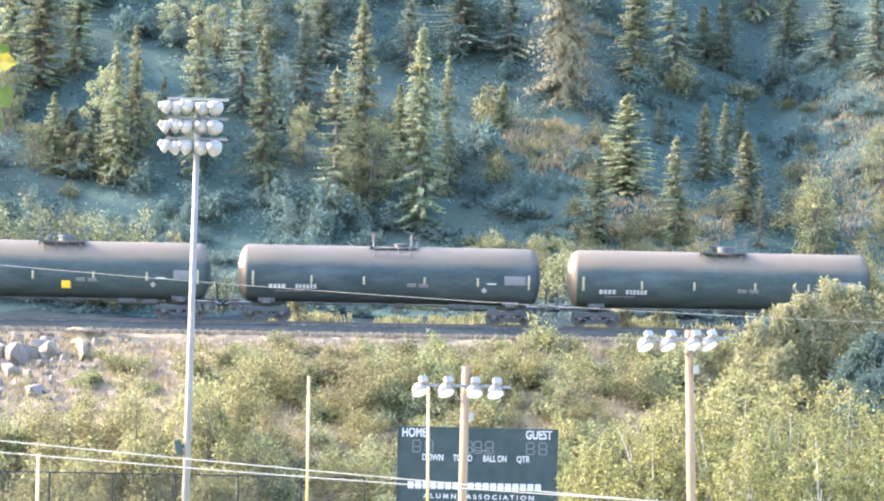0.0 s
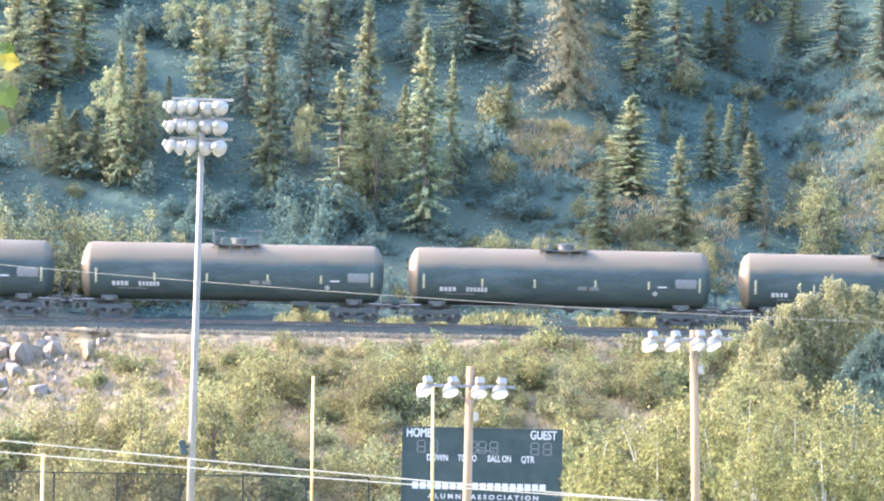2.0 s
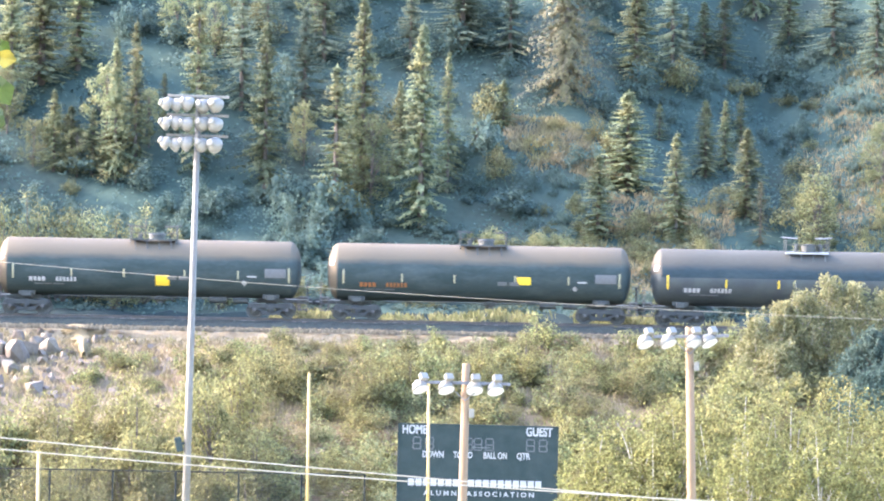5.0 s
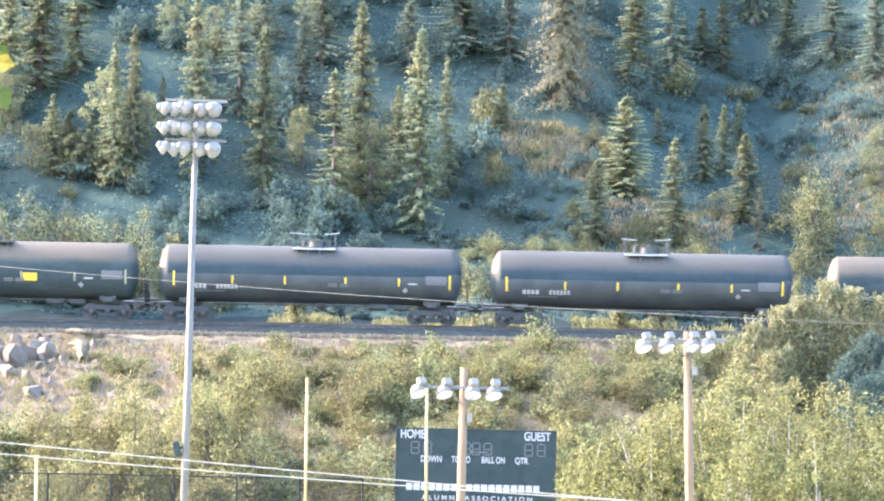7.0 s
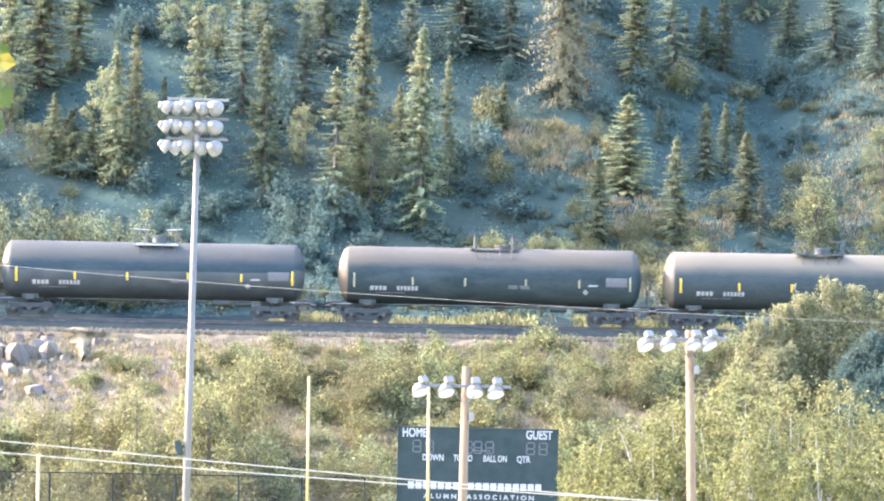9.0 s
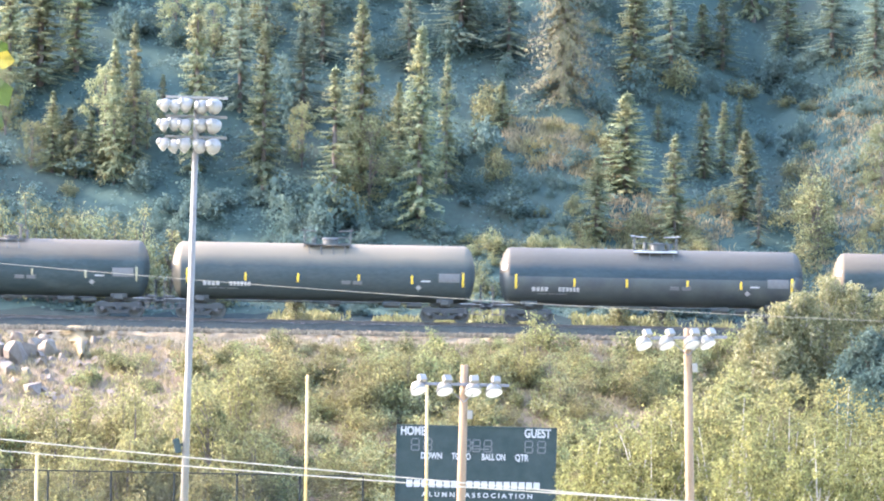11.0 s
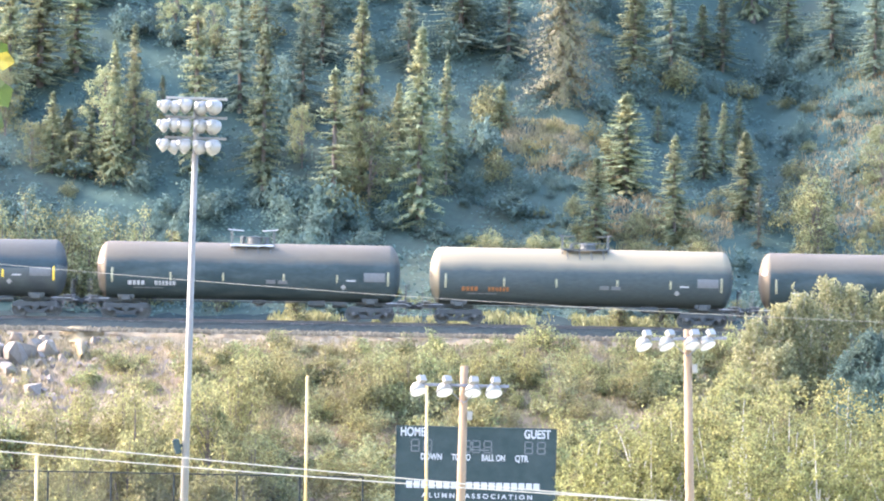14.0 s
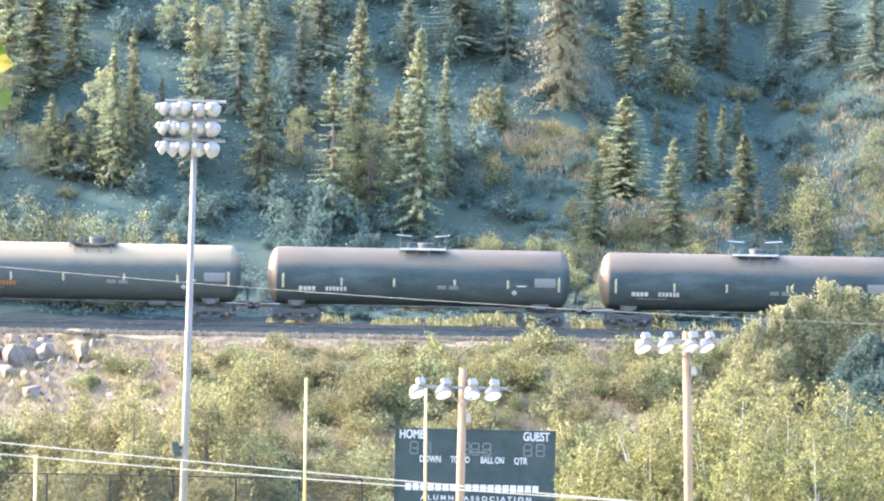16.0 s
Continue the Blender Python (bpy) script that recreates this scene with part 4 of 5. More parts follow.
def build_shrubs():
    kinds = {"green": [shrub_meshes(20 + i, SHRUB, 0.125, 28) for i in range(3)],
             "grey": [shrub_meshes(30 + i, GREY_SHRUB, 0.12, 30) for i in range(2)],
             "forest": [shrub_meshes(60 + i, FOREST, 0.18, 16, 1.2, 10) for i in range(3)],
             "foot": [shrub_meshes(80 + i, GREY_SHRUB if i < 2 else SHRUB, 0.072, 85, 1.5, 15) for i in range(3)],
             "willow": [shrub_meshes(40 + i, WILLOW, 0.095, 46, 1.5, 13) for i in range(3)]}
    text = {"green": "dense green bush on the slope", "grey": "silver green leafy bush on the bank", "willow": "pale dry willow bush on the bank", "foot": "grey green leafy bush at the foot of the forest"}
    first = {}
    rng = random.Random(8)

    def put(kind, x, y, s, tall=1.0):
        i = rng.randrange(len(kinds[kind]))
        m = turned(x, y, rough_z(x, y) - 0.15, s, s * tall, rng.uniform(0, 360))
        if (kind, i) not in first:
            ob = thing("bush", m, text[kind], "bush", kind + " bushes")
            ob.scale = m.to_scale()
            part("stem", kinds[kind][i][0], None, ob), part("foliage", kinds[kind][i][1], None, ob)
            first[kind, i] = ob
            return
        copy_thing(first[kind, i], Matrix()).matrix_basis = m

    # bank below the track, in patches of one kind
    for _ in range(150):
        x, y = rng.uniform(-12.5, 27), rng.uniform(317, 341.8)
        y -= 6.0 if x < 4 and y > 336 else 0.0
        v = noise.noise(Vector((x * 0.17, y * 0.22, 3.3)))
        kind = "green" if v > 0.02 or y > 337 else "grey" if v > -0.22 else "willow"
        put(kind, x, y, rng.uniform(0.7, 1.35), rng.uniform(0.7, 1.1))
    for _ in range(52):
        x, y = rng.uniform(-28, -9), rng.uniform(306, 324.5)
        put("willow" if rng.random() < 0.85 else "green", x, y, rng.uniform(1.1, 1.9), rng.uniform(0.9, 1.4))
    for _ in range(12):
        put("green", rng.uniform(-19, -12), rng.uniform(333, 339.5), rng.uniform(0.45, 0.8), 0.8)
    for _ in range(85):
        x = rng.uniform(-11.5, 16)
        put("green" if rng.random() < 0.75 else "grey", x, rng.uniform(334.5, 341.6), rng.uniform(0.5, 0.95), rng.uniform(0.7, 1.1))
    # foot of the forest behind the track
    for x, y, s, tall in ((-23.3, 362, 1.9, 1.3), (-21.6, 361.5, 2.0, 1.3), (-19.9, 362, 2.0, 1.25), (-18.3, 361, 1.6, 1.3), (-16.9, 362.5, 1.6, 1.4), (-25, 362, 1.8, 1.6),
                          (-12.3, 361, 1.0, 1.5), (1.6, 366, 1.2, 1.2), (4.6, 366, 1.0, 1.2), (6.2, 364.5, 1.1, 1.2), (7.0, 367, 1.2, 1.3), (14.6, 366, 0.9, 1.3), (20.0, 365.5, 0.9, 1.3), (22.5, 364, 0.9, 1.2), (24.0, 365, 1.1, 1.3)):
        put("willow" if x > 14 else "foot" if x < -14 else "grey", x, y, s, tall * (0.96 if x < -14 else 1.0))
    for _ in range(40):
        x = rng.uniform(-9, 26)
        put(rng.choice(("green", "grey", "grey")), x, rng.uniform(360.5, 366), rng.uniform(0.4, 0.8), rng.uniform(0.6, 1.0))

    # undergrowth of the slope, joined
    def undergrowth(name, kind, k, label, xr=(-31, 31), yr=(365, 398), size=(0.6, 1.5)):
        src = []
        for _, me in kinds[kind]:
            a = np.empty(len(me.vertices) * 3, dtype=np.float32)
            me.vertices.foreach_get("co", a)
            src.append(a.reshape(-1, 4, 3))
        out = []
        for _ in range(k):
            x, y, s, th = rng.uniform(*xr), rng.uniform(*yr), rng.uniform(*size), rng.uniform(0, 6.28)
            q = src[rng.randrange(len(src))][::2 if kind == "willow" else 1] * np.array((s, s, s * rng.uniform(0.5, 1.3)))
            c, d = math.cos(th), math.sin(th)
            out.append(q @ np.array(((c, d, 0), (-d, c, 0), (0, 0, 1))) + np.array((x, y, rough_z(x, y) - 0.15)))
        tagged(new(name, quads_mesh(name, np.concatenate(out), kinds[kind][0][1].materials[0])), label, "undergrowth", kind="stuff")
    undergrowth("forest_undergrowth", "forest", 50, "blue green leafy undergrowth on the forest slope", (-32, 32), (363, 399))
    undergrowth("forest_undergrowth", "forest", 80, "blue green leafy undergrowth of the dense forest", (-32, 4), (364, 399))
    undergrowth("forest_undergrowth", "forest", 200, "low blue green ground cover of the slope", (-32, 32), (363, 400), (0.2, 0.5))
    # Plants added over sunlit streaks of soil, to stand in for shade.
    undergrowth("forest_undergrowth", "forest", 50, "leafy cover on the upper slope, in place of shade", (7, 26), (382, 399), (0.4, 0.9))
    undergrowth("forest_undergrowth", "forest", 25, "leafy cover on the lower slope, in place of shade", (0, 9), (371, 380), (0.3, 0.8))
    undergrowth("forest_undergrowth", "forest", 70, "leafy cover at the slope foot, in place of shade", (-30, -3), (363, 375), (0.35, 0.9))
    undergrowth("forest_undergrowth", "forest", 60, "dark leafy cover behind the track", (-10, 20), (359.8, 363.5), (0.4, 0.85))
    undergrowth("green_undergrowth", "grey", 40, "green leafy undergrowth on the forest slope")
    undergrowth("dry_undergrowth", "willow", 16, "dry pale bushes on an open fold of the slope", (4.5, 11), (380, 382.5), (0.25, 0.7))
    undergrowth("dry_undergrowth", "grey", 46, "pale leafy shrubs at the open foot of the slope", (1.5, 9.5), (363, 371.5), (0.35, 0.8))
    undergrowth("dry_undergrowth", "grey", 60, "dry pale bushes on the open foot of the slope", (5.5, 16), (366, 375), (0.3, 0.8))
    undergrowth("dry_undergrowth", "grey", 64, "dry pale bushes on the open edge of the slope", (21.5, 30), (366, 388), (0.25, 0.7))
    undergrowth("bank_undergrowth", "green", 120, "low leafy cover on the railway bank", (-14, 28), (312, 336.5))
    undergrowth("bank_undergrowth", "green", 130, "small leafy plants along the top of the bank", (-13, 28), (335, 340.8), (0.25, 0.6))
    undergrowth("bank_undergrowth", "willow", 80, "low dry leafy cover on the railway bank", (-12, 28), (306, 334))
    undergrowth("bank_undergrowth", "willow", 90, "pale dry brush below the dirt bank", (-29, -12), (306, 326))
    undergrowth("bank_undergrowth", "willow", 40, "small dry brush on the dirt bank", (-24, -11), (326, 342), (0.2, 0.45))
    undergrowth("bank_undergrowth", "grey", 60, "low grey green cover on the railway bank", (-14, 28), (312, 337))


build_shrubs()


def poplar(seed, x, y, top, r, leaf=0.15, lobes_n=90, mat=None, label="leafy yellow green poplar beside the field", dens=32, z0=0.0, low=0.35, cone=False, bark=None, full=1.0, fine=False):
    rng = np.random.default_rng(seed)
    h = top - z0
    wood = Shape().tube([(0, 0, -0.4), (0.1, 0, h * 0.25), (-0.1, 0.1, h * 0.55), (0.05, 0, h * (0.74 if fine else 0.9))], 0.035 * h * 0.5, 0.03, 9)
    lobes = []
    for i in range(lobes_n):
        zf = low + (1 - low) * rng.random() ** 0.8
        spread = r * math.sqrt(max(0.03, 1 - ((zf - 0.55) / 0.47) ** 2))
        if cone:
            spread = r * 0.94 * (1.04 - zf) ** 0.72
        a, d = rng.random() * 6.283, math.sqrt(rng.random()) * spread
        p = (d * math.cos(a), d * math.sin(a), h * zf - 0.5)
        s = ((0.04 + 0.07 * rng.random()) * r + 0.22) * full
        if fine and cone:
            s = 0.15 + 0.2 * rng.random()
        elif fine:
            u = unit(rng.normal(size=3))
            q = rng.random() ** 0.3
            p = (u[0] * q * r, u[1] * q * r, h * (0.5 + low / 2) + u[2] * q * h * (0.5 - low / 2) - 0.3)
            s = 0.16 + 0.24 * rng.random()
        if rng.random() < 0.3:
            lobes.append((p[0], p[1], p[2] + s * 1.1, s * 0.55))
        lobes.append((*p, s))
        if i < 26:
            b = h * max(0.15, zf - 0.3)
            wood.tube([(0, 0, b), (p[0] * 0.5, p[1] * 0.5, (b + p[2]) / 2 + 0.2), p], 0.05, 0.015, 6)
    leaves = lobes_quads(rng, lobes, dens, leaf, 0.75, loose=1.5 if fine else 0.9)
    if fine and not cone:
        k = int(330 * r * r)
        d = unit(rng.normal(size=(k, 3)))
        az = np.arctan2(d[:, 1], d[:, 0])
        rad = 0.94 * (1 - 0.55 * rng.random(k) ** 1.8) * (1 + 0.09 * np.sin(5 * az + 4 * d[:, 2] + seed) + 0.07 * np.sin(9 * d[:, 2] - 3 * az))
        c = np.array((0, 0, h * (0.5 + low / 2) - 0.3)) + d * rad[:, None] * np.array((r, r, h * (0.5 - low / 2)))
        size = leaf * (0.6 + 0.8 * rng.random(k))
        leaves = np.concatenate([leaves, leaf_quads(c, unit(d * 0.5 + rng.normal(size=(k, 3))), rng.normal(size=(k, 3)), size, size * 0.75)])
    if fine and cone:
        k = int(900 * r)
        zf, az = rng.random(k), rng.random(k) * 6.283
        rad = r * (1.06 - zf) ** 0.6 * (1 - 0.5 * rng.random(k) ** 2) * (1.05 + 0.14 * np.sin(4 * az + 9 * zf))
        c = np.stack([rad * np.cos(az), rad * np.sin(az), h * (low + (1.03 - low) * zf) - 0.4], 1)
        size = leaf * (0.6 + 0.8 * rng.random(k))
        leaves = np.concatenate([leaves, leaf_quads(c, unit(rng.normal(size=(k, 3)) + np.array((0, 0, 0.3))), rng.normal(size=(k, 3)), size, size * 0.75)])
        for i in range(13):
            zf, az = 0.58 + 0.40 * (i + rng.random()) / 13, rng.random() * 6.283
            d = r * (1.06 - zf) ** 0.6 * (0.55 + 0.45 * rng.random())
            foot = np.array((d * math.cos(az), d * math.sin(az), h * zf - 0.4))
            rise = np.array((0.22 * math.cos(az), 0.22 * math.sin(az), 1.0)) * (0.4 + 0.6 * rng.random())
            wood.tube([tuple(foot - rise * 0.4), tuple(foot + rise * 0.9)], 0.012, 0.005, 5)
            k = 40
            u = rng.random(k)
            c = foot + rise * u[:, None] + rng.normal(size=(k, 3)) * (0.20 * (1.08 - u))[:, None]
            size = leaf * (0.7 + 0.6 * rng.random(k))
            leaves = np.concatenate([leaves, leaf_quads(c, unit(rng.normal(size=(k, 3))), rng.normal(size=(k, 3)) + np.array((0, 0, 0.6)), size, size * 0.7)])
    ob = thing("poplar_tree", pose(x, y, z0), label, "tree", "poplars")
    part("trunk", wood, bark or PALE_BARK, ob)
    part("crown", quads_mesh("crown", leaves, mat or POPLAR), None, ob)
    return ob


for i, (x, y, top, r) in enumerate(((6.7, 278.5, 10.4, 2.0), (8.6, 278, 11.6, 2.5), (10.6, 277, 12.6, 2.5), (12.7, 275.6, 13.6, 2.6), (15.2, 277, 13.1, 2.6),
                                    (17.4, 278, 12.9, 2.5), (19.6, 279, 12.5, 2.6), (13.2, 269.8, 11.2, 2.2), (9.4, 275.8, 10.4, 2.2), (21.6, 276, 12.2, 2.6), (16.0, 268.0, 11.2, 2.2), (18.9, 268.6, 11.5, 2.2))):
    poplar(100 + i, x, y, top, r, 0.13, 380, low=0.08, dens=27, fine=True)
for i, (x, y, top, r) in enumerate(((16.4, 334.5, 14.9, 1.7), (17.9, 335.0, 15.8, 1.8), (18.9, 335.2, 16.3, 2.0), (20.3, 335.6, 17.1, 2.2), (21.6, 335.2, 16.8, 2.2), (23.2, 335, 16.4, 2.6), (17.6, 333.2, 13.6, 2.2))):
    poplar(140 + i, x, y, top, r, 0.125, 230, SILVER, "silver green leafy tree on the bank below the track", 30, ground_z(x, y), 0.02, True, fine=True)
# Trees in place of the silver trees' shaded side; shade is in their leaf colour.
for i, (x, y, top, r) in enumerate(((21.4, 331.5, 13.4, 1.9), (22.2, 331.2, 14.4, 2.2), (23.8, 331.4, 14.6, 2.2), (22.1, 329.6, 12.3, 2.0), (23.2, 329.4, 12.6, 2.2))):
    poplar(160 + i, x, y, top, r, 0.13, 300, FOREST, "leafy tree on the bank, leaves tinted as in shade", 28, ground_z(x, y), 0.02, True, BARK, fine=True)
poplar(55, -11.2, 315, 10.9, 1.3, 0.13, 90, SHRUB, "slim green young poplar on the bank", 30, 4.3, 0.15, bark=BARK)
poplar(56, 21.6, 371, 23.5, 1.25, 0.13, 190, GREY_SHRUB, "young green aspen at the foot of the forest", 24, 17.2, 0.03, bark=BARK, fine=True)
poplar(57, -15.2, 362, 19.2, 0.95, 0.16, 60, GREY_SHRUB, "pale young aspen beside the track", 20, 14.4, 0.1, bark=BARK)
for i, (x, y, top, r) in enumerate(((12.3, 356.0, 17.4, 0.75), (10.0, 356.2, 16.9, 0.7), (-8.0, 355.8, 16.3, 0.8))):
    poplar(180 + i, x, y, top, r, 0.12, 70, SILVER, "pale silvery young tree close behind the track", 26, ground_z(x, y), 0.05, True, BARK, fine=True)


def build_aspens():
    """Rounded broadleaf trees among the spruces."""
    kinds = [poplar(70 + i, 0, 0, 8, 2.3, 0.19, 80, ASPEN, "olive green broadleaf tree among the spruces", 15, 0, 0.14, bark=BARK, full=1.15) for i in range(3)]
    rng = random.Random(21)
    spots = [(-21.6, 377.6), (-20, 379), (-24.2, 378), (-5.4, 377), (-8.3, 379), (-4.2, 375.5), (-26, 381), (-17.5, 380), (26, 379)]
    spots += [(rng.uniform(-31, -2), rng.uniform(388, 400)) for _ in range(8)]
    for i, (x, y) in enumerate(spots):
        s = rng.uniform(0.4, 0.72)
        m = turned(x, y, rough_z(x, y) - 0.1, s, s * rng.uniform(0.8, 1.2), rng.uniform(0, 360))
        if i < 3:
            kinds[i].matrix_basis = m
            kinds[i].scale = m.to_scale()
        else:
            copy_thing(kinds[i % 3], Matrix()).matrix_basis = m


build_aspens()


def build_grass():
    rng = np.random.default_rng(12)

    def tufts(name, k, xr, yr, h, mat, label, gaps=-9.0, patch=0.0):
        x, y = rng.uniform(*xr, k), rng.uniform(*yr, k)
        if patch:
            u, v = (x - sum(xr) / 2) / (xr[1] - xr[0]) * 2, (y - sum(yr) / 2) / (yr[1] - yr[0]) * 2
            rag = 0.35 * np.sin(x * 1.9 + y * 0.8) + 0.3 * np.sin(y * 2.3 - x * 1.1 + 1) + 0.25 * rng.normal(size=k)
            inside = u * u + (v - patch * u) ** 2 + rag < 0.75
            x, y = x[inside], y[inside]
            k = len(x)
        keep = np.sin(x * 1.7) + np.sin(x * 0.63 + 1.0) + np.sin(x * 3.9 + 2.0) * 0.6 + rng.normal(size=k) * 0.5 > gaps
        x, y = x[keep], y[keep]
        k = len(x)
        z = np.array([rough_z(a, b) for a, b in zip(x, y)])
        s = h * (0.5 + rng.random(k))
        a = unit(np.stack([rng.normal(size=k) * 0.35, rng.normal(size=k) * 0.35, np.ones(k)], 1))
        n = unit(np.stack([rng.normal(size=k), -np.abs(rng.normal(size=k)) - 0.3, 0.3 * np.ones(k)], 1))
        c = np.stack([x, y, z], 1) + a * s[:, None] * 0.45
        tagged(new(name, quads_mesh(name, leaf_quads(c, n, a, s, s * 0.22), mat)), label, "grass", kind="stuff")

    tufts("dry_grass", 33000, (-30, 30), (326, 342.2), 0.28, DRY, "dry pale grass on the railway bank")
    tufts("dry_grass", 7000, (-30, 30), (338.5, 342.0), 0.24, DRY, "dry pale grass along the top of the bank")
    tufts("yellow_grass", 9000, (-9.5, 18), (355, 358.9), 0.36, YELLOW_GRASS, "sunlit yellow green grass behind the track", -0.5)
    tufts("slope_grass", 15000, (3.5, 11.5), (378, 383.5), 0.34, DRY, "dry grass on an open fold of the slope", patch=-0.5)
    tufts("slope_grass", 20000, (8.0, 17), (364, 377), 0.3, DRY, "dry grass on the open foot of the slope", patch=0.3)
    tufts("slope_grass", 20000, (21.0, 32), (366, 398), 0.28, DRY, "dry grass on the open edge of the slope", patch=0.2)


build_grass()


def build_ground_cover():
    """Low leafy plants in drifts over the forest slope."""
    rng = np.random.default_rng(33)
    k = 60000
    x, y = rng.uniform(-33, 33, k), rng.uniform(359.5, 402, k)
    drift = np.sin(x * 0.9 + np.sin(y * 0.7) * 2) + np.sin(y * 1.1 + np.sin(x * 0.6) * 2.3) + rng.normal(size=k) * 0.9
    keep = drift > -0.1
    x, y = x[keep], y[keep]
    k = len(x)
    z = np.array([rough_z(a, b) for a, b in zip(x, y)]) + rng.random(k) ** 2 * 0.45
    n = unit(np.stack([rng.normal(size=k) * 0.6, rng.normal(size=k) * 0.6 - 0.5, np.full(k, 0.9)], 1))
    a = unit(rng.normal(size=(k, 3)))
    s = 0.16 + 0.16 * rng.random(k)
    q = leaf_quads(np.stack([x, y, z], 1), n, a, s, s * 0.7)
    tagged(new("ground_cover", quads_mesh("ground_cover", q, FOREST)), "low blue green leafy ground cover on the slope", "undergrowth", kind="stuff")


build_ground_cover()


def build_boulders():
    rng = np.random.default_rng(6)
    spots = ((-23.4, 338.6, 0.68), (-22.2, 338.0, 0.84), (-20.7, 339.2, 0.65), (-22.6, 336.4, 0.45), (-21.6, 336.0, 0.35),
             (-21.1, 333.4, 0.50), (-23.2, 334.2, 0.45), (-24.4, 337.5, 0.9), (-21.4, 340.4, 0.42), (-22.8, 332.5, 0.35),
             (-23.6, 340.4, 0.5), (-22.0, 334.9, 0.3), (-20.3, 335.3, 0.28), (-21.7, 338.9, 0.5), (-20.9, 337.4, 0.35), (-23.0, 336.9, 0.4), (-19.8, 338.4, 0.3), (-21.0, 341.2, 0.35), (-22.4, 341.0, 0.4))
    for i, (x, y, s) in enumerate(spots):
        bm = bmesh.new()
        for q in rng.choice((-1.0, 1.0), (15, 3)) * rng.uniform(0.15, 1.0, (15, 3)):
            bm.verts.new((q[0] * 1.05, q[1] * 0.9, q[2] * 0.95))
        hull = bmesh.ops.convex_hull(bm, input=bm.verts)
        bmesh.ops.delete(bm, geom=list(set(hull["geom_interior"] + hull["geom_unused"])), context="VERTS")
        bmesh.ops.bevel(bm, geom=bm.edges[:], offset=0.03, segments=1, affect="EDGES")
        me = bpy.data.meshes.new("boulder")
        bm.to_mesh(me)
        bm.free()
        me.materials.append(BOULDER)
        ob = tagged(new("boulder", me), "pale angular boulder on the dirt bank", "boulder", "boulders on the bank")
        ob.matrix_basis = turned(x, y, rough_z(x, y) + s * 0.42, s, s, rng.uniform(0, 360))


build_boulders()


def build_rubble():
    """Broken stones strewn over the dirt bank."""
    rng = np.random.default_rng(44)
    v, f = [], []
    for _ in range(480):
        x, y = rng.uniform(-26, -13.5), rng.uniform(330, 343)
        if rng.random() < (x + 24) / 14:
            continue
        s = 0.06 + 0.22 * rng.random() ** 3
        z = rough_z(x, y) + s * 0.25
        q = unit(rng.normal(size=(3, 3)))
        q[1] = np.cross(q[0], q[1]) / np.linalg.norm(np.cross(q[0], q[1]))
        q[2] = np.cross(q[0], q[1])
        o = len(v)
        for sx, sy, sz in ((-1, -1, -1), (1, -1, -1), (1, 1, -1), (-1, 1, -1), (-0.6, -0.7, 1), (0.7, -0.6, 1), (0.6, 0.6, 1), (-0.7, 0.7, 1)):
            p = (q[0] * sx + q[1] * sy * 0.8 + q[2] * sz * 0.65) * s * rng.uniform(0.8, 1.2)
            v.append((x + p[0], y + p[1], z + p[2]))
        f += [tuple(o + i for i in w) for w in ((3, 2, 1, 0), (4, 5, 6, 7), (0, 1, 5, 4), (1, 2, 6, 5), (2, 3, 7, 6), (3, 0, 4, 7))]
    me = bpy.data.meshes.new("rubble")
    me.from_pydata(v, [], f)
    me.materials.append(BOULDER)
    tagged(new("rubble", me), "broken pale stones strewn over the dirt bank", "rubble", kind="stuff")


build_rubble()


def build_sand():
    """A fan of pale sand that has run down from the shoulder of the track."""
    s, rng = Shape(), np.random.default_rng(51)
    rows, across = 22, 9
    pts = []
    for j in range(rows):
        f = j / (rows - 1)
        y, half = 343.4 - 5.2 * f, 0.18 + 1.25 * (1 - f) ** 2.2
        for i in range(across):
            u = i / (across - 1) * 2 - 1
            x = -19.3 + 0.5 * f + u * half * (1 + 0.15 * rng.normal())
            pts.append((x, y, rough_z(x, y) + 0.42 * (1 - u * u) - 0.03))
    s.add(pts, [(j * across + i, (j + 1) * across + i, (j + 1) * across + i + 1, j * across + i + 1) for j in range(rows - 1) for i in range(across - 1)])
    tagged(new("sand_spill", s.mesh("sand_spill", SAND)), "pale yellow sand spilled down the dirt bank", "sand", kind="stuff")


build_sand()

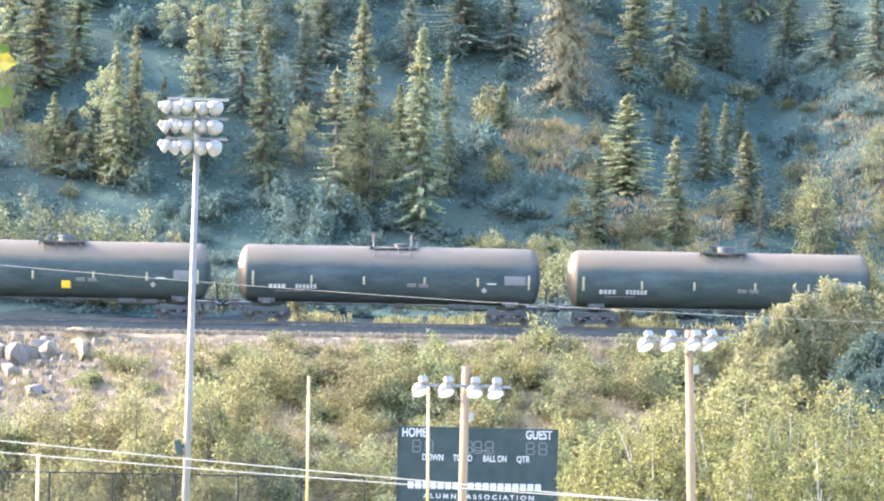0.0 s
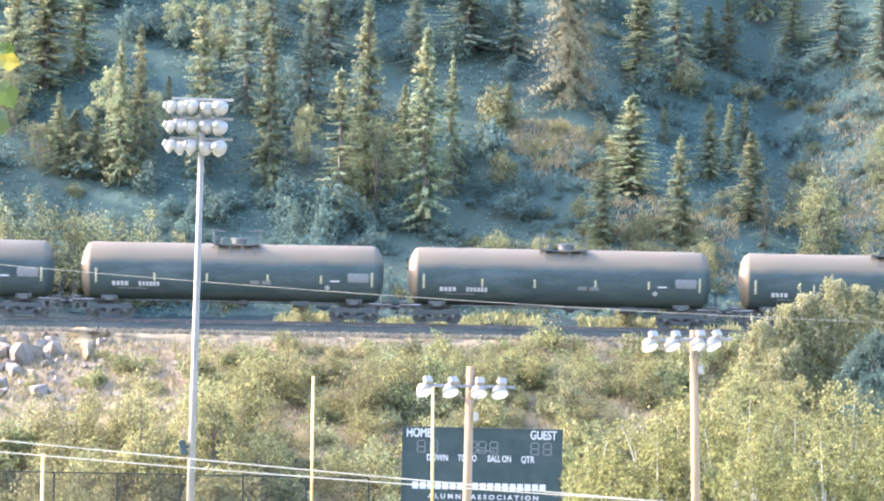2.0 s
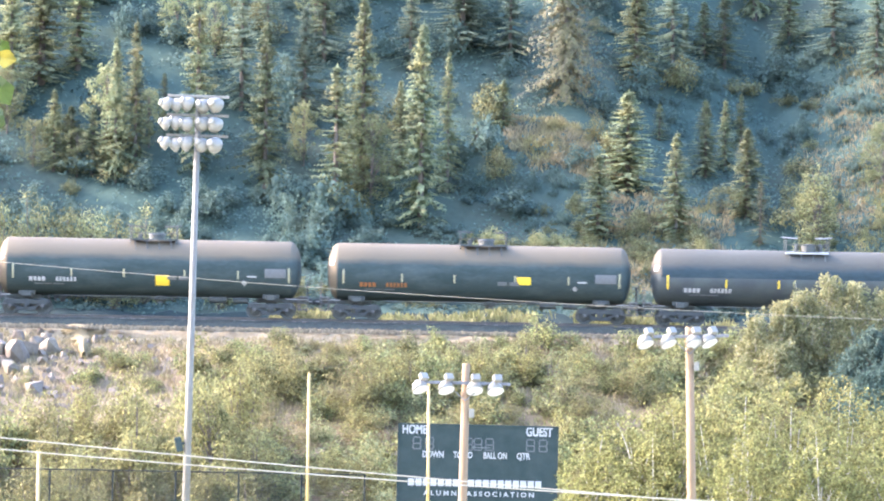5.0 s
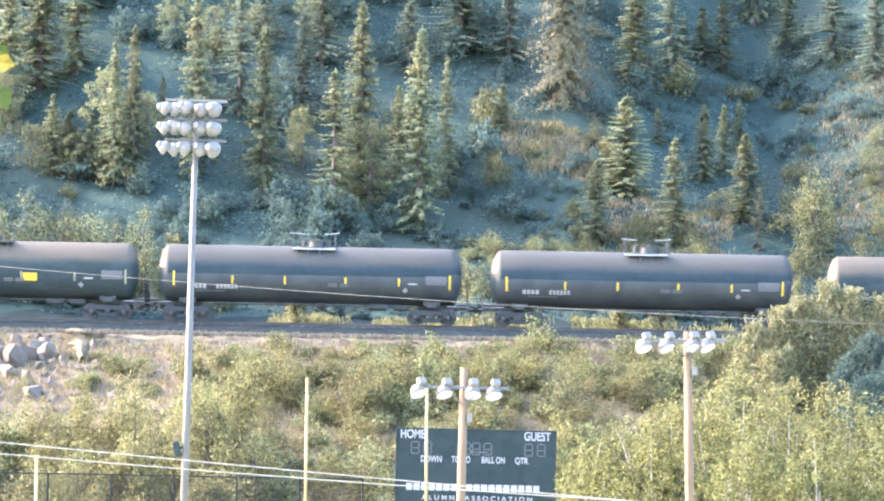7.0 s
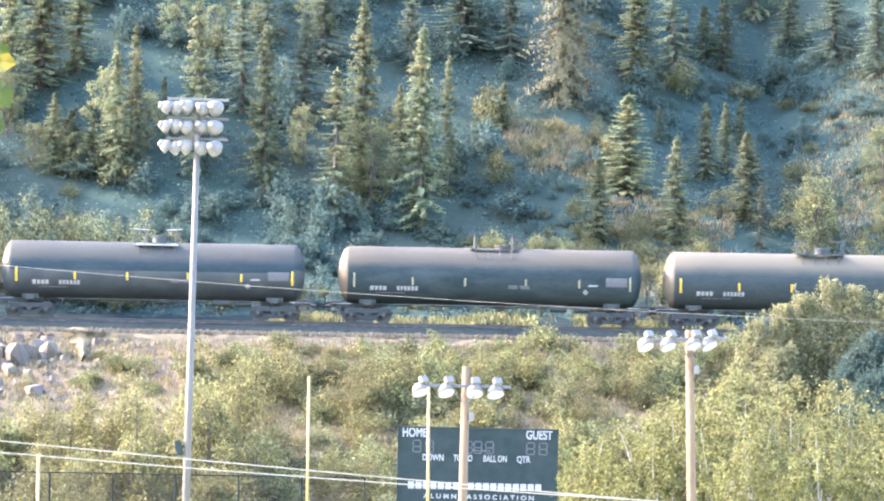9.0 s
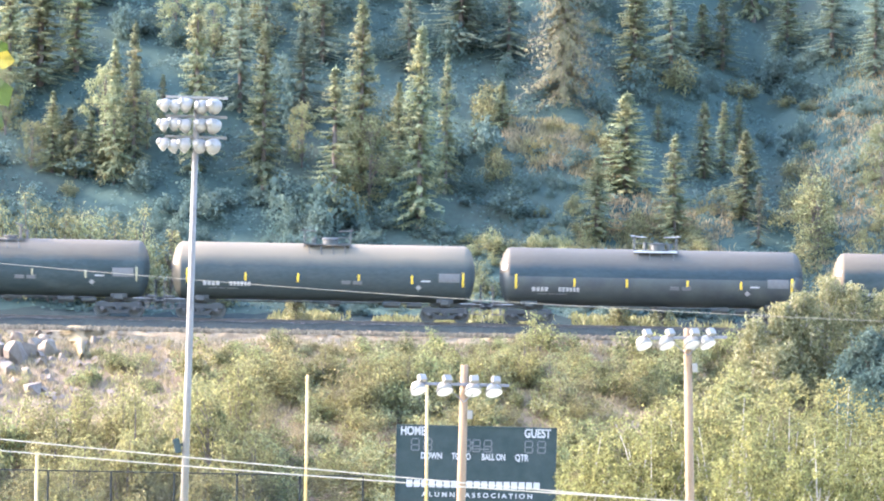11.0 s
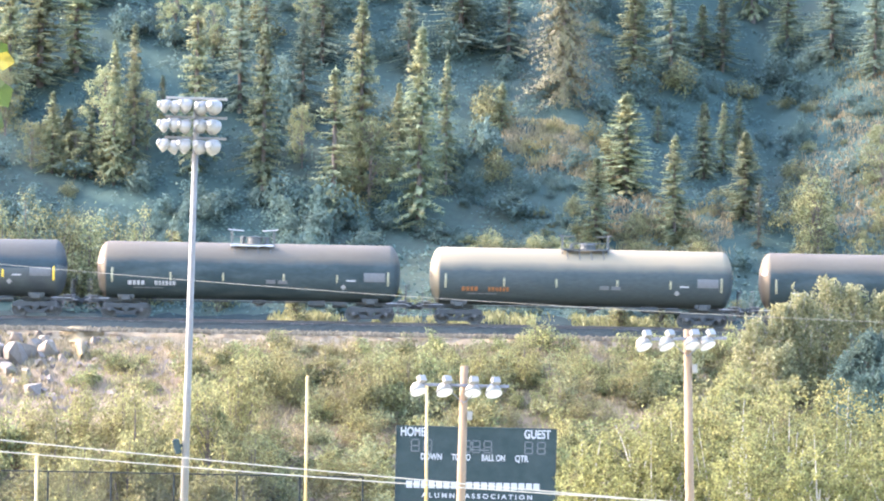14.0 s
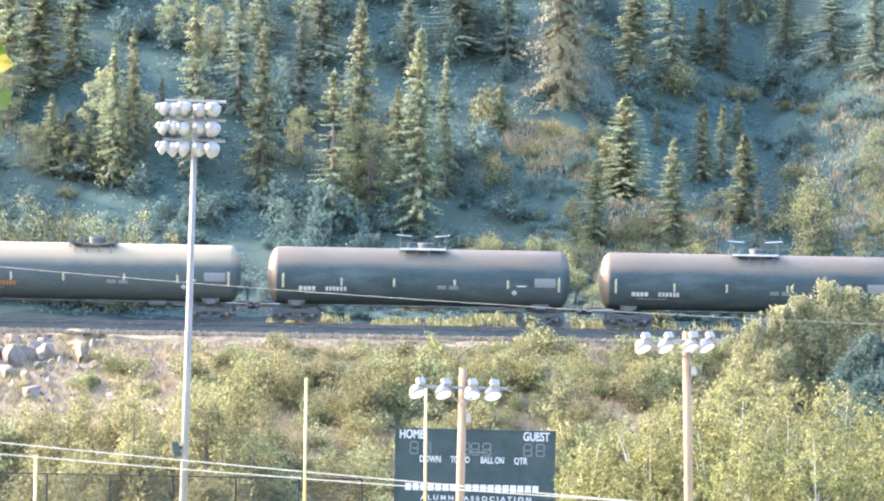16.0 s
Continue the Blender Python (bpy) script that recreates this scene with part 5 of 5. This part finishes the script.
# ---- field: light poles, goal, scoreboard, fence, cables ----
def floodlight(parent, m, size=0.30, box_up=False):
    """A bowl reflector with its ballast box and yoke; it opens along its -y."""
    bowl = cached(("bowl", size), lambda: Shape().lathe([(0.10 * size, size * 1.15), (0.45 * size, size * 1.12), (0.72 * size, size * 0.85), (0.92 * size, size * 0.4), (size, 0), (size * 0.94, 0.0), (size * 0.8, size * 0.3), (0.1 * size, size * 0.8)], 18, pose(0, 0, 0, -90, 0, 0)).mesh("reflector", LAMP_WHITE, True))
    lens = cached(("lens", size), lambda: Shape().lathe([(size * 0.93, -0.01), (size * 0.93, 0.01), (size * 0.5, 0.015)], 18, pose(0, 0, 0, -90, 0, 0)).mesh("lens", LENS))
    box = cached(("lbox", size), lambda: Shape().lathe([(size * 0.50, size * 1.0), (size * 0.52, size * 1.25), (size * 0.40, size * 1.45), (size * 0.1, size * 1.52)], 14, pose(0, 0, 0, -90, 0, 0)).cyl((-size * 1.05, size * 0.35, 0), (size * 1.05, size * 0.35, 0), 0.025, n=6).mesh("ballast_box", LAMP_WHITE))
    if box_up:
        box = cached(("ubox", size), lambda: Shape().box((0, size * 1.0, size * 1.25), (size * 1.0, size * 0.8, size * 0.62), b=0.02).cyl((0, size * 1.0, size * 0.5), (0, size * 1.0, size * 1.0), 0.04, n=6).mesh("ballast_box", LAMP_WHITE))
    f = part("floodlight", bowl, None, parent, "white bowl floodlight", m)
    part("lens", lens, None, f)
    part("ballast_box", box, None, f)
    return f


def tilt(x, y, z, down, turn):
    return Matrix.Translation((x, y, z)) @ Euler((radians(down), 0, radians(turn)), "XYZ").to_matrix().to_4x4()


def build_light_pole():
    p = thing("stadium_light_pole", pose(-9.53, 240, 0, 0, 0.75, 0), "tall galvanised steel pole with three rows of white floodlights", "light pole")
    part("pole", Shape().cyl((0, 0, -0.3), (0, 0, 23.42), 0.175, 0.098, 16), GALVANISED, p, smooth=True)
    part("base_plate", Shape().box((0, 0, 0.05), (0.8, 0.8, 0.08)), GALVANISED, p)
    part("control_box", Shape().box((0, 0, 0), (0.26, 0.24, 0.56)).box((0.14, 0, 0), (0.2, 0.06, 0.1)), BOARD, p, "dark control box", pose(-0.33, -0.05, 10.45, 0, -14, 0))
    for k, z in enumerate((23.13, 22.42, 21.65)):
        part("crossarm", Shape().box((0.0, 0, z + 0.36), (2.3, 0.10, 0.10)), LAMP_WHITE if k == 0 else GALVANISED, p)
        for j, x in enumerate((-1.08, -0.70, -0.30, 0.24, 0.70)):
            floodlight(p, tilt(x, -0.12 + 0.05 * (j % 2), z + 0.02 - 0.03 * ((j + k) % 2), 15 + 6 * ((j + k) % 3), 104 + 5 * j if j < 3 else 138 + 10 * (j - 3)), (0.27, 0.29, 0.30, 0.29, 0.31)[j])


build_light_pole()


def build_wood_pole(x, top, lean, arm_z, heads, turn):
    p = thing("wooden_light_pole", pose(x, 255, 0, 0, lean, 0), "weathered wooden pole with white floodlights on a crossarm", "light pole", "wooden light poles")
    part("pole", Shape().cyl((0, 0, -0.3), (0, 0, top), 0.21, 0.155, 14), POLE_WOOD, p, smooth=True)
    part("crossarm", Shape().box((0.05, -0.2, arm_z), (heads[-1] - heads[0] + 0.5, 0.10, 0.12)), LAMP_DARK, p)
    for s in (-1, 1):
        part("brace", Shape().cyl((s * 0.75, -0.2, arm_z - 0.05), (0, -0.17, arm_z - 0.7), 0.02, n=6), LAMP_DARK, p)
    part("junction_box", Shape().box((0.26, -0.1, arm_z - 1.2), (0.22, 0.18, 0.36)), LAMP_WHITE, p)
    for i, h in enumerate(heads):
        floodlight(p, tilt(h, -0.28, arm_z - 0.31, 56, turn[i]), 0.345, True)
    return p


build_wood_pole(0.93, 13.41, 0.45, 12.63, (-1.78, -0.75, 0.36, 1.20), (38, 28, 12, 20))
build_wood_pole(10.36, 15.03, -1.85, 14.66, (-1.72, -0.82, 0.20, 0.80), (38, 42, 24, 44))


def build_goal():
    g = thing("goal_post", pose(-3.3, 300, 0), "yellow painted football goal with two tall uprights", "goal post")
    part("upright", Shape().cyl((-2.79, 0, 3.0), (-2.82, 0, 12.0), 0.075, 0.065, 10), YELLOW_PAINT, g, smooth=True)
    part("upright", Shape().cyl((2.87, 0, 3.0), (2.79, 0, 11.7), 0.075, 0.065, 10), YELLOW_PAINT, g, smooth=True)
    part("crossbar", Shape().cyl((-2.88, 0, 3.05), (2.96, 0, 3.05), 0.09, n=10), YELLOW_PAINT, g)
    part("gooseneck", Shape().tube([(0, 1.8, -0.2), (0, 1.8, 2.2), (0, 1.4, 2.8), (0, 0, 3.0)], 0.12, n=10), YELLOW_PAINT, g)


build_goal()


def build_yellow_post():
    q = thing("yellow_post", pose(-18.7, 300, 0), "tall yellow painted steel post with a flat cap", "post")
    part("pole", Shape().cyl((0, 0, -0.2), (0, 0, 8.1), 0.08, 0.075, 10), YELLOW_PAINT, q, smooth=True)
    part("cap", Shape().cyl((0, 0, 8.08), (0, 0, 8.15), 0.12, n=10), YELLOW_PAINT, q)


build_yellow_post()


def text_mesh(words, size, mat, wide=1.0):
    cu = bpy.data.curves.new("letters", "FONT")
    cu.body, cu.size, cu.align_x, cu.align_y, cu.extrude = words, size, "CENTER", "CENTER", 0.012
    cu.offset = size * 0.03
    ob = bpy.data.objects.new("letters", cu)
    me = bpy.data.meshes.new_from_object(ob)
    bpy.data.objects.remove(ob)
    me.transform(Matrix.Diagonal((wide, 1, 1, 1)))
    me.materials.clear()
    me.materials.append(mat)
    return me


def letters(me, mat):
    """The separate letters of a word's mesh."""
    bm = bmesh.new()
    bm.from_mesh(me)
    bm.verts.ensure_lookup_table()
    seen, out = set(), []
    for v in bm.verts:
        if v.index in seen:
            continue
        island, stack = set(), [v]
        while stack:
            q = stack.pop()
            if q.index not in island:
                island.add(q.index)
                stack += [e.other_vert(q) for e in q.link_edges]
        seen |= island
        order = {k: i for i, k in enumerate(sorted(island))}
        made = bpy.data.meshes.new("letter")
        made.from_pydata([bm.verts[k].co[:] for k in order], [], [[order[w.index] for w in f.verts] for f in bm.faces if f.verts[0].index in island])
        made.materials.append(mat)
        out.append(made)
    bm.free()
    return out


def build_scoreboard():
    s = thing("scoreboard", pose(1.82, 305, 0, 0, 0.3, 0), "black football scoreboard with white lettering, unlit, on steel posts", "scoreboard")
    part("cabinet", Shape().box((0, 0, 7.45), (7.6, 0.45, 4.3), b=0.03), BOARD, s)
    part("frame", Shape().box((0, -0.21, 9.57), (7.66, 0.12, 0.08)).box((-3.78, -0.21, 7.45), (0.08, 0.12, 4.3)).box((3.78, -0.21, 7.45), (0.08, 0.12, 4.3)), BOARD, s)
    for x in (-2.4, 2.4):
        part("post", Shape().box((x, 0.35, 4.4), (0.25, 0.25, 9.2)), GALVANISED, s)

    def word(t, x, z, size, wide=0.8):
        for letter in letters(text_mesh(t, size, WHITE, wide), WHITE):
            part("letter", letter, None, s, "white capital letter", Matrix.Translation((x, -0.245, z)) @ pose(0, 0, 0, 90, 0, 0))
    word("HOME", -3.02, 9.31, 0.60, 0.70)
    word("GUEST", 2.90, 9.31, 0.60, 0.70)
    word("DOWN", -2.12, 8.14, 0.42, 0.72)
    word("TO GO", -0.70, 8.14, 0.42, 0.66)
    word("BALL ON", 0.83, 8.14, 0.42, 0.66)
    word("QTR", 2.17, 8.14, 0.42, 0.74)
    word("A L U M N I   A S S O C I A T I O N", 0.10, 6.31, 0.31, 1.12)
    block = Shape().box((0, 0, 0), (0.29, 0.03, 0.34), b=0.01).mesh("block", WHITE)
    for x0, k in ((-3.3, 7), (-0.45, 10)):
        for i in range(k):
            part("block", block, None, s, "white block shape", pose(x0 + 0.16 + i * 0.355, -0.235, 6.82))
    across = Shape().box((0, 0, 0), (0.34, 0.02, 0.06), b=0.004).mesh("segment", DIGIT)
    upright = Shape().box((0, 0, 0), (0.06, 0.02, 0.22), b=0.004).mesh("segment", DIGIT)
    for x in (-2.9, -2.3, 0.0, 0.55, 2.5, 3.1, -0.45):
        d = part("digit", Shape().box((x, -0.23, 8.67), (0.50, 0.02, 0.74), b=0.004), BOARD, s, "unlit seven segment digit")
        for z in (8.95, 8.66, 8.40):
            part("segment", across, None, d, m=pose(x, -0.243, z))
        for a in (-0.18, 0.18):
            for z in (8.8, 8.53):
                part("segment", upright, None, d, m=pose(x + a, -0.243, z))
    for z in (8.84, 8.56):
        part("colon_dot", Shape().box((-0.18, -0.235, z), (0.09, 0.03, 0.09), b=0.004), MARK_GREY, s)
    part("clock_trim", Shape().box((0.15, -0.235, 8.52), (0.9, 0.02, 0.04), b=0.004), MARK_GREY, s)


build_scoreboard()


def build_fence():
    f = tagged(new("chain_link_fence"), "dark chain link fence along the foot of the bank", "fence")
    f.matrix_basis = pose(-17, 305.5, 0.9)
    top = 6.2
    post = Shape().cyl((0, 0, -0.6), (0, 0, top), 0.045, n=8).mesh("post", FENCE)
    for i in range(10):
        part("post", post, None, f, m=pose(-13.5 + i * 3, 0, 0))
    part("top_rail", Shape().cyl((-13.5, 0, top), (13.5, 0, top), 0.03, n=8), FENCE, f)
    w = Shape()
    for i in range(-90, 230):
        for s in (-1, 1):
            x0 = -13.5 + i * 0.12
            a, b = (x0, 0.02, 0.1), (x0 + (top - 0.1) * 0.75, 0.02, top)
            if s < 0:
                a, b = (b[0], 0.03, 0.1), (x0, 0.03, top)
            lo, hi = min(a[0], b[0]), max(a[0], b[0])
            if lo > -13.5 and hi < 13.5:
                w.cyl(a, b, 0.006, n=3, cap=False)
    part("mesh", w, FENCE, f)


build_fence()


def build_cable(name, y, r, line, label):
    """line: a, b, c of z = a + b x + c x^2."""
    a, b, c = line
    pts = [(x, y, a + b * x + c * x * x) for x in np.linspace(-45, 45, 60)]
    tagged(new(name, Shape().tube(pts, r, n=6).mesh(name, CABLE)), label, "cable", "overhead cables")


build_cable("overhead_cable", 120, 0.0125, (13.665, -0.072, 0.0005), "pale slack overhead power cable above the field")
build_cable("overhead_cable", 118, 0.012, (13.655, -0.052, 0.0010), "pale slack overhead power cable above the field")
build_cable("overhead_cable", 295, 0.011, (15.76, -0.047, 0.0006), "thin pale overhead cable before the railway bank")


def build_near_twig():
    t = thing("leafy_twig", pose(-0.86, 12, 18.2), "birch twig with green and yellow leaves close by", "twig")
    part("stem", Shape().tube([(-0.25, 0, 0.45), (-0.06, 0, 0.25), (-0.015, 0, 0.0), (-0.02, 0, -0.06)], 0.004, 0.0015, 5), BARK, t)
    for x, z, s, yellow, a in ((0.030, 0.140, 0.048, True, 10), (0.026, 0.163, 0.040, False, 40), (0.026, 0.084, 0.062, False, 60), (0.014, 0.030, 0.060, False, 100)):
        k = 10
        pts = [(0, 0, 0)]
        for i in range(k):
            th = 2 * math.pi * i / k
            rr = s * (0.5 + 0.12 * math.cos(th)) * (0.8 if i % 2 else 1.0)
            pts.append((rr * math.cos(th), 0.006 * math.cos(2 * th), rr * 0.75 * math.sin(th)))
        q = Shape().add(pts, [(0, 1 + i, 1 + (i + 1) % k) for i in range(k)])
        part("leaf", q, NEAR_YELLOW if yellow else NEAR_LEAF, t, "yellow leaf" if yellow else "", pose(x, 0.01 * s * (a - 10), z, 10, a, 15))


build_near_twig()

# ---- what moves ----
def motions():
    turn = TRAIN_SPEED / 0.42
    steps = [i / FPS for i in range(16 * FPS + 1)]
    for x, car, wheelsets in CARS:
        walk(car, [(t, pose(x - TRAIN_SPEED * t, 350, RAIL_Z)) for t in (0.0, 4.0, 8.0, 12.0, 16.0)])
        for w in wheelsets:
            at = w.matrix_basis.translation.copy()
            walk(w, [(t, pose(*at, 0, -math.degrees(turn * t) % 360, 0)) for t in steps])


motions()
